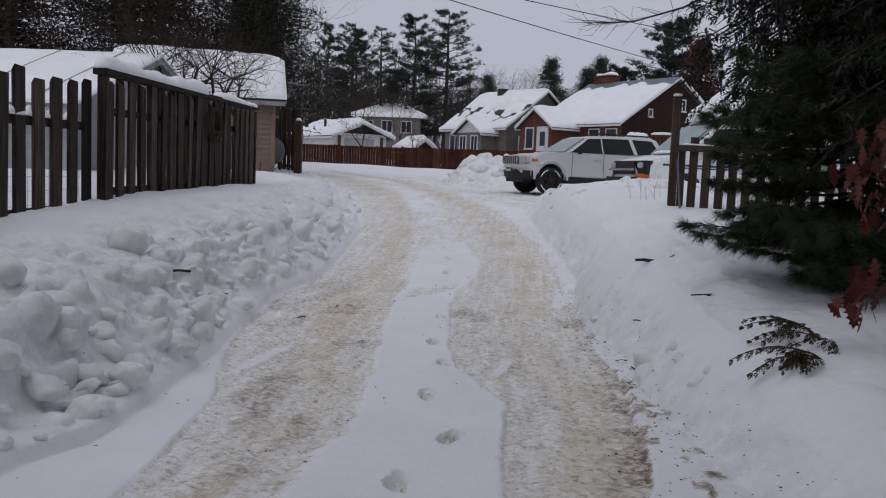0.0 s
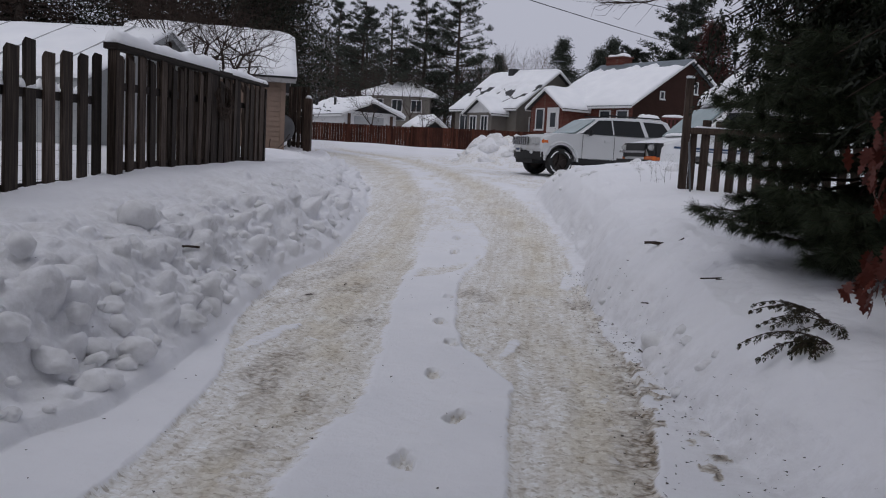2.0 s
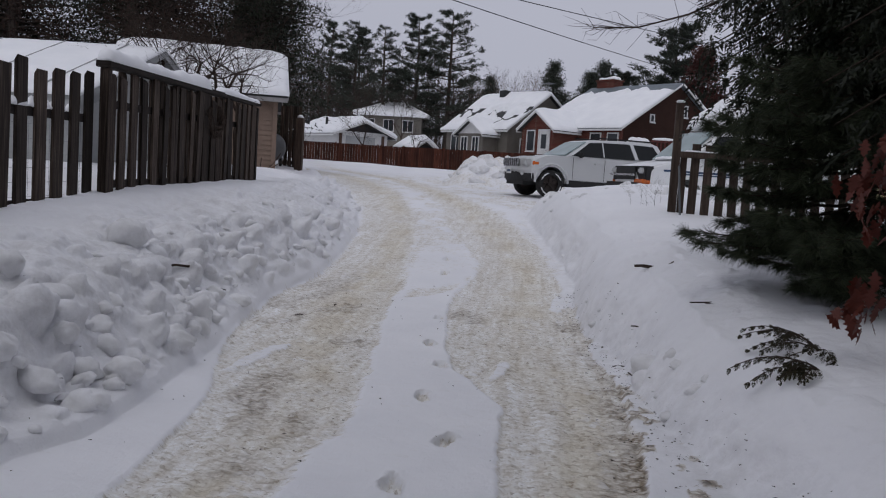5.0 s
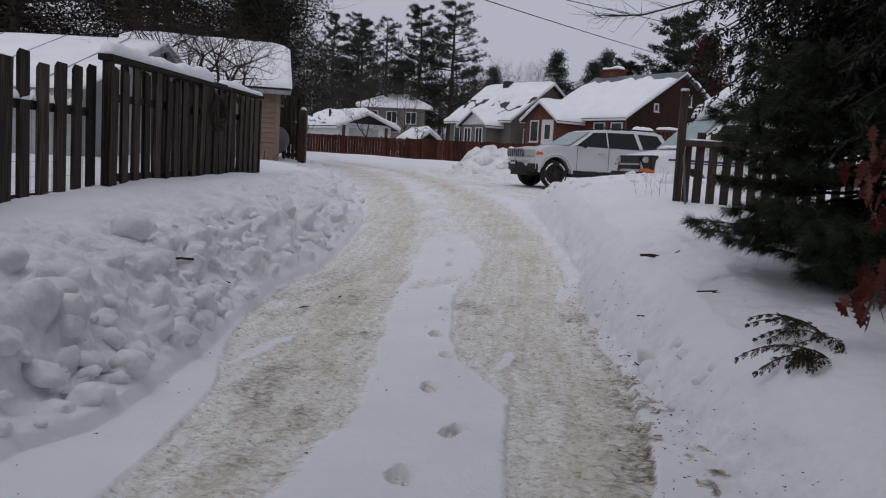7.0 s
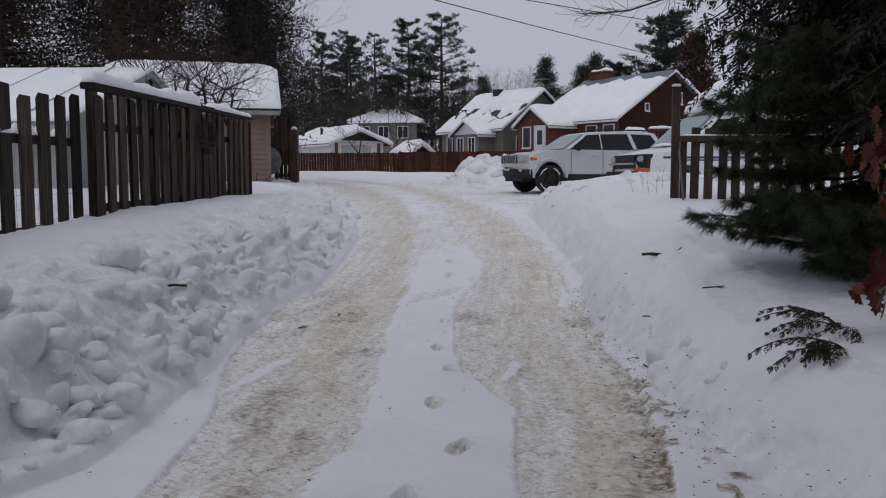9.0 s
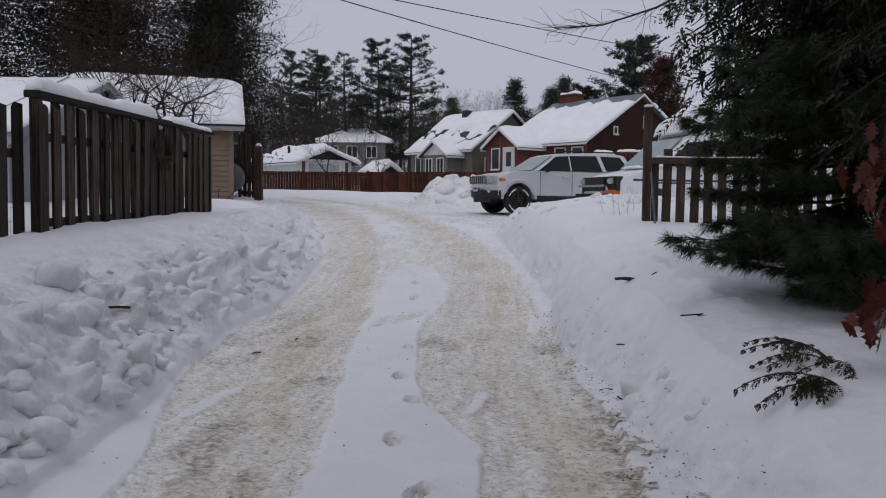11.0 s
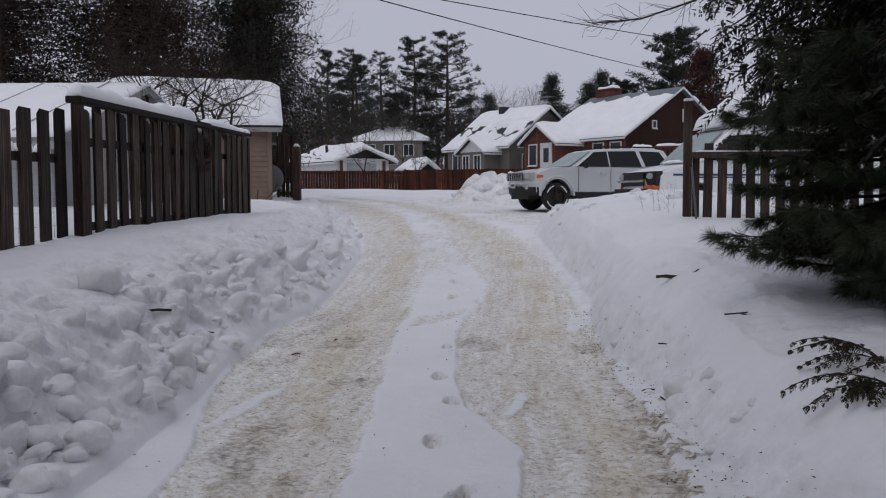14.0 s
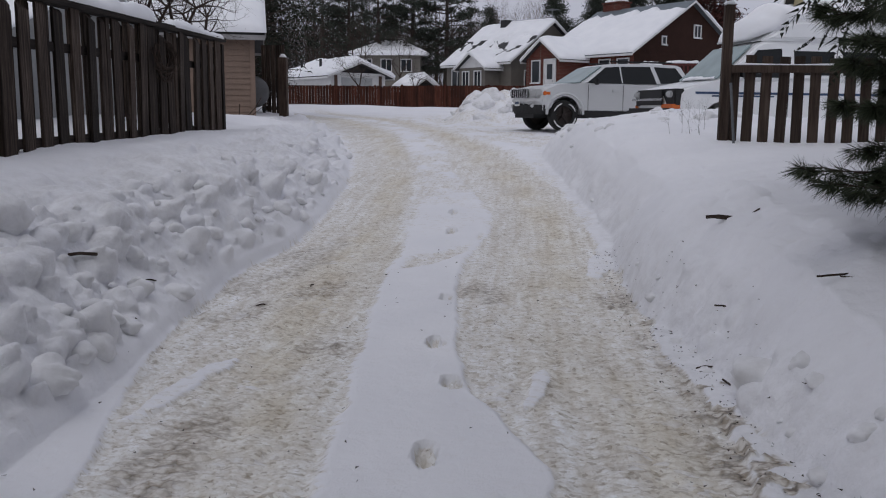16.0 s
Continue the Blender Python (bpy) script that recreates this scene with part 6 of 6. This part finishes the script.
# ---- dead oak leaves hanging by the evergreens ----
def oak_leaf_mesh():
    half = [(0.0, 0.0), (0.1, 0.03), (0.18, 0.16), (0.26, 0.1), (0.36, 0.3), (0.46, 0.14), (0.58, 0.34), (0.68, 0.15), (0.8, 0.2), (0.86, 0.08), (1.0, 0.0)]
    bm = bmesh.new()
    for s in (1, -1):
        spine = [bm.verts.new((u, 0, -0.12 * u * u)) for u, _ in half]
        rim = [bm.verts.new((u, s * w, -0.12 * u * u - 0.5 * w * w + 0.1 * w)) for u, w in half]
        for i in range(len(half) - 1):
            vs = []
            for v in (spine[i], spine[i + 1], rim[i + 1], rim[i]):
                if not any((v.co - o.co).length < 1e-6 for o in vs):
                    vs.append(v)
            if len(vs) >= 3:
                bm.faces.new(vs if s > 0 else vs[::-1])
    bmesh.ops.remove_doubles(bm, verts=bm.verts, dist=1e-5)
    geom = bmesh.ops.solidify(bm, geom=bm.faces[:], thickness=0.012)
    return bm


oak = thing("oak_sapling", Matrix.Translation((2.45, 5.15, ground_z(2.45, 5.15) + 0.05)), "oak sapling holding curled dark red leaves", "tree")
orng = np.random.RandomState(61)
osegs = [((0, 0, -0.1), (-0.05, 0, 0.7), 0.014, 0.01), ((-0.05, 0, 0.7), (-0.1, 0.05, 1.6), 0.01, 0.005)]
leaf = part("leaf", oak_leaf_mesh(), OAK, oak, "curled dark red leaf")
groups = [((-0.5, -0.1, 0.28), 0.085, 14), ((-0.42, -0.05, 0.36), 0.09, 12), ((-0.5, -0.1, 1.0), 0.12, 20), ((-0.4, -0.1, 1.15), 0.12, 16), ((-0.42, -0.05, 0.8), 0.1, 12), ((-0.1, 0.0, 1.3), 0.16, 10), ((-0.1, -0.1, 0.6), 0.15, 14)]
for c, sp, n in groups:
    osegs.append((np.array([-0.04, 0, c[2] - 0.1]), np.array(c) + np.array([0.05, 0, 0.08]), 0.006, 0.003))
    for _ in range(n):
        p = np.array(c) + orng.normal(0, sp, 3) * np.array([0.8, 0.8, 0.8])
        size = orng.uniform(0.09, 0.15)
        share(leaf, Matrix.Translation(p) @ pose(0, 0, 0, orng.uniform(-60, 60), orng.uniform(35, 110), orng.uniform(0, 360)) @ Matrix.Scale(size, 4))
bpy.data.objects.remove(leaf)
# one more leaf, on a twig of its own close to the drive's edge
twig = thing("oak_twig", Matrix.Translation((1.36, 3.0, ground_z(1.36, 3.0))), "thin twig with one dead red leaf", "twig")
part("stem", tube(bmesh.new(), [(0.05, 0.02, -0.05), (0.02, 0, 0.12), (-0.02, 0, 0.26)], 0.003, 5), TWIG, twig)
part("leaf", oak_leaf_mesh(), OAK, twig, "curled dark red leaf").matrix_local = Matrix.Translation((-0.02, 0, 0.26)) @ pose(0, 0, 0, 60, 70, 200) @ Matrix.Scale(0.11, 4)
sticks("stem", osegs, TWIG, oak, 5)

# ---- cables over the street ----
def cable(points, r, sag):
    ob = thing("power_cable", pose(0, 0, 0), "thin black overhead cable", "cable", "overhead cables")
    a, b = Vector(points[0]), Vector(points[1])
    pts = [a.lerp(b, t) - Vector((0, 0, sag * 4 * t * (1 - t))) for t in np.linspace(0, 1, 25)]
    part("strand", tube(bmesh.new(), pts, r, 5), CABLE, ob)


cable(((-10.3, 13.5, 6.75), (7.2, 47.4, 7.85)), 0.017, 0.12)
cable(((-10.4, 13.5, 6.2), (12.5, 45.7, 8.35)), 0.015, 0.12)

# ---- twigs and litter on the snow ----
def litter(x, y, turn, parts, name="fallen_twig", label="short dark twig lying on the snow"):
    z = ground_z(x, y)
    ob = thing(name, Matrix.Translation((x, y, z)) @ pose(0, 0, 0, 0, 0, turn), label, "twig", "twigs on the snow")
    bm = bmesh.new()
    for pts, r in parts:
        tube(bm, pts, r, 5)
    part("stick", bm, TWIG, ob)


litter(-3.0, 7.57, 10, [([(-0.1, 0, 0.02), (0, 0.01, 0.03), (0.11, 0, 0.025)], 0.012)])
litter(1.29, 8.6, -10, [([(-0.09, 0, 0.03), (0, 0, 0.04), (0.1, 0.02, 0.03)], 0.014), ([(-0.02, 0.0, 0.03), (0.05, -0.05, 0.03)], 0.01), ([(0.16, 0, 0.02), (0.22, 0.03, 0.06), (0.28, 0.05, 0.1)], 0.006)])
litter(-6.0, 21.2, 0, [([(-0.2, 0, -0.05), (0.0, 0, 0.15), (0.15, 0.05, 0.4)], 0.01), ([(-0.35, 0, -0.05), (-0.33, 0.02, 0.25)], 0.012), ([(-0.1, 0.1, 0.0), (0.3, 0.1, 0.3)], 0.008)])
litter(1.5, 6.75, 8, [([(-0.12, 0, 0.02), (0.1, 0.03, 0.03), (0.4, 0.1, 0.0)], 0.006), ([(0.0, 0.0, 0.02), (0.12, -0.07, 0.02)], 0.004), ([(0.08, 0.02, 0.02), (0.2, 0.1, 0.03)], 0.004)])
for k, (x, y, turn, n) in enumerate(((-2.1, 8.6, 30, 0.05), (-1.9, 9.4, 80, 0.04), (0.95, 7.2, 20, 0.06), (1.0, 6.9, 100, 0.05), (1.12, 7.6, 150, 0.05), (-2.75, 8.05, 0, 0.05))):
    litter(x, y, turn, [([(-n, 0, 0.008), (0, 0.01, 0.015), (n, 0, 0.008)], 0.006)])
debris_rng = np.random.RandomState(91)
db, dt = [], []
for _ in range(900):
    y = 3.2 + 8 * debris_rng.rand() ** 1.2
    pick = debris_rng.rand()
    if pick < 0.5:
        x = float(RIGHT_FOOT(y)) - 0.05 + debris_rng.normal(0, 0.12)
    elif pick < 0.75:
        x = float(RIGHT_OUT(y)) + debris_rng.normal(0, 0.1)
    else:
        x = debris_rng.uniform(float(LEFT_FOOT(y)) - 0.9, float(RIGHT_OUT(y)) + 0.5)
    p = np.array([x, y, ground_z(x, y) + 0.006])
    a = debris_rng.uniform(0, 6.28)
    db.append(p)
    dt.append(p + np.array([math.cos(a), math.sin(a), 0.1]) * debris_rng.uniform(0.008, 0.035))
debris = tagged(new("plant_litter"), "tiny dark bits of bark and needles on the snow", "litter", kind="stuff")
blade_part("litter", np.array(db), np.array(dt), debris_rng.uniform(0.005, 0.013, len(db)), WOODS, debris, debris_rng)

# ---- loose lumps of ploughed snow ----
crng = np.random.RandomState(71)


def chunk_mesh(seed):
    bm = bmesh.new()
    bmesh.ops.create_icosphere(bm, subdivisions=3, radius=1.0)
    o = Vector((seed * 3.1, seed * 1.7, 0))
    for v in bm.verts:
        n = v.co.normalized()
        k = 1 + 0.3 * noise.noise(n * 1.1 + o) + 0.2 * noise.noise(n * 2.3 + o) + 0.07 * noise.noise(n * 6 + o)
        v.co = n * k
        v.co.z *= 0.8
    return bm


kinds = []
for k in range(6):
    me = bpy.data.meshes.new("snow_lump")
    bm = chunk_mesh(k)
    bm.to_mesh(me)
    bm.free()
    me.materials.append(CHUNK_SNOW)
    me.polygons.foreach_set("use_smooth", [True] * len(me.polygons))
    kinds.append(me)
spots = [(-2.62, 5.3, 0.09), (-2.85, 5.1, 0.11), (-2.45, 4.8, 0.06), (1.1, 6.6, 0.15), (1.2, 6.3, 0.07), (1.22, 6.1, 0.06), (-2.9, 9.7, 0.11), (-2.8, 10.4, 0.09), (-2.7, 4.3, 0.1), (-2.9, 4.0, 0.12)]
for _ in range(150):
    y = 2.8 + 11 * crng.rand() ** 1.25
    size = 0.03 + 0.085 * crng.rand() ** 2.2
    if crng.rand() < 0.9:
        x = LEFT_FOOT(y) - 0.06 - abs(crng.normal(0, 0.36))
    else:
        y, size = max(y, 5.6), size * 0.55
        x = RIGHT_FOOT(y) - 0.03 + abs(crng.normal(0, 0.1))
    spots.append((float(x), y, size))
for _ in range(34):
    x, y = crng.normal(-0.9, 0.75), crng.normal(31.2, 0.9)
    spots.append((float(x), float(y), crng.uniform(0.1, 0.3)))
for _ in range(40):
    x, y = crng.uniform(0.6, 3.2), crng.uniform(15.5, 20.5)
    spots.append((float(x), float(y), crng.uniform(0.04, 0.14)))
for _ in range(30):
    y = crng.uniform(13, 26)
    spots.append((float(LEFT_FOOT(y) - abs(crng.normal(0, 0.6))), float(y), crng.uniform(0.05, 0.13)))
boulder = tagged(new("snow_lump", kinds[4]), "large greyish block of ploughed snow on the bank", "snow lump", "snow lumps on the banks")
boulder.matrix_world = pose(-3.33, 7.25, ground_z(-3.33, 7.25) + 0.05, 14, -10, 40) @ Matrix.Diagonal((0.17, 0.14, 0.19, 1))
for x, y, r in spots:
    ob = tagged(new("snow_lump", kinds[crng.randint(6)]), "rounded lump of ploughed snow on the bank", "snow lump", "snow lumps on the banks")
    ob.matrix_world = Matrix.Translation((x, y, ground_z(x, y) + r * (0.05 if y < 14 and x < 0 else -0.3))) @ pose(0, 0, 0, crng.uniform(-20, 20), crng.uniform(-20, 20), crng.uniform(0, 360)) @ Matrix.Diagonal((r * crng.uniform(0.9, 1.3), r, r * crng.uniform(0.7, 1.0), 1))
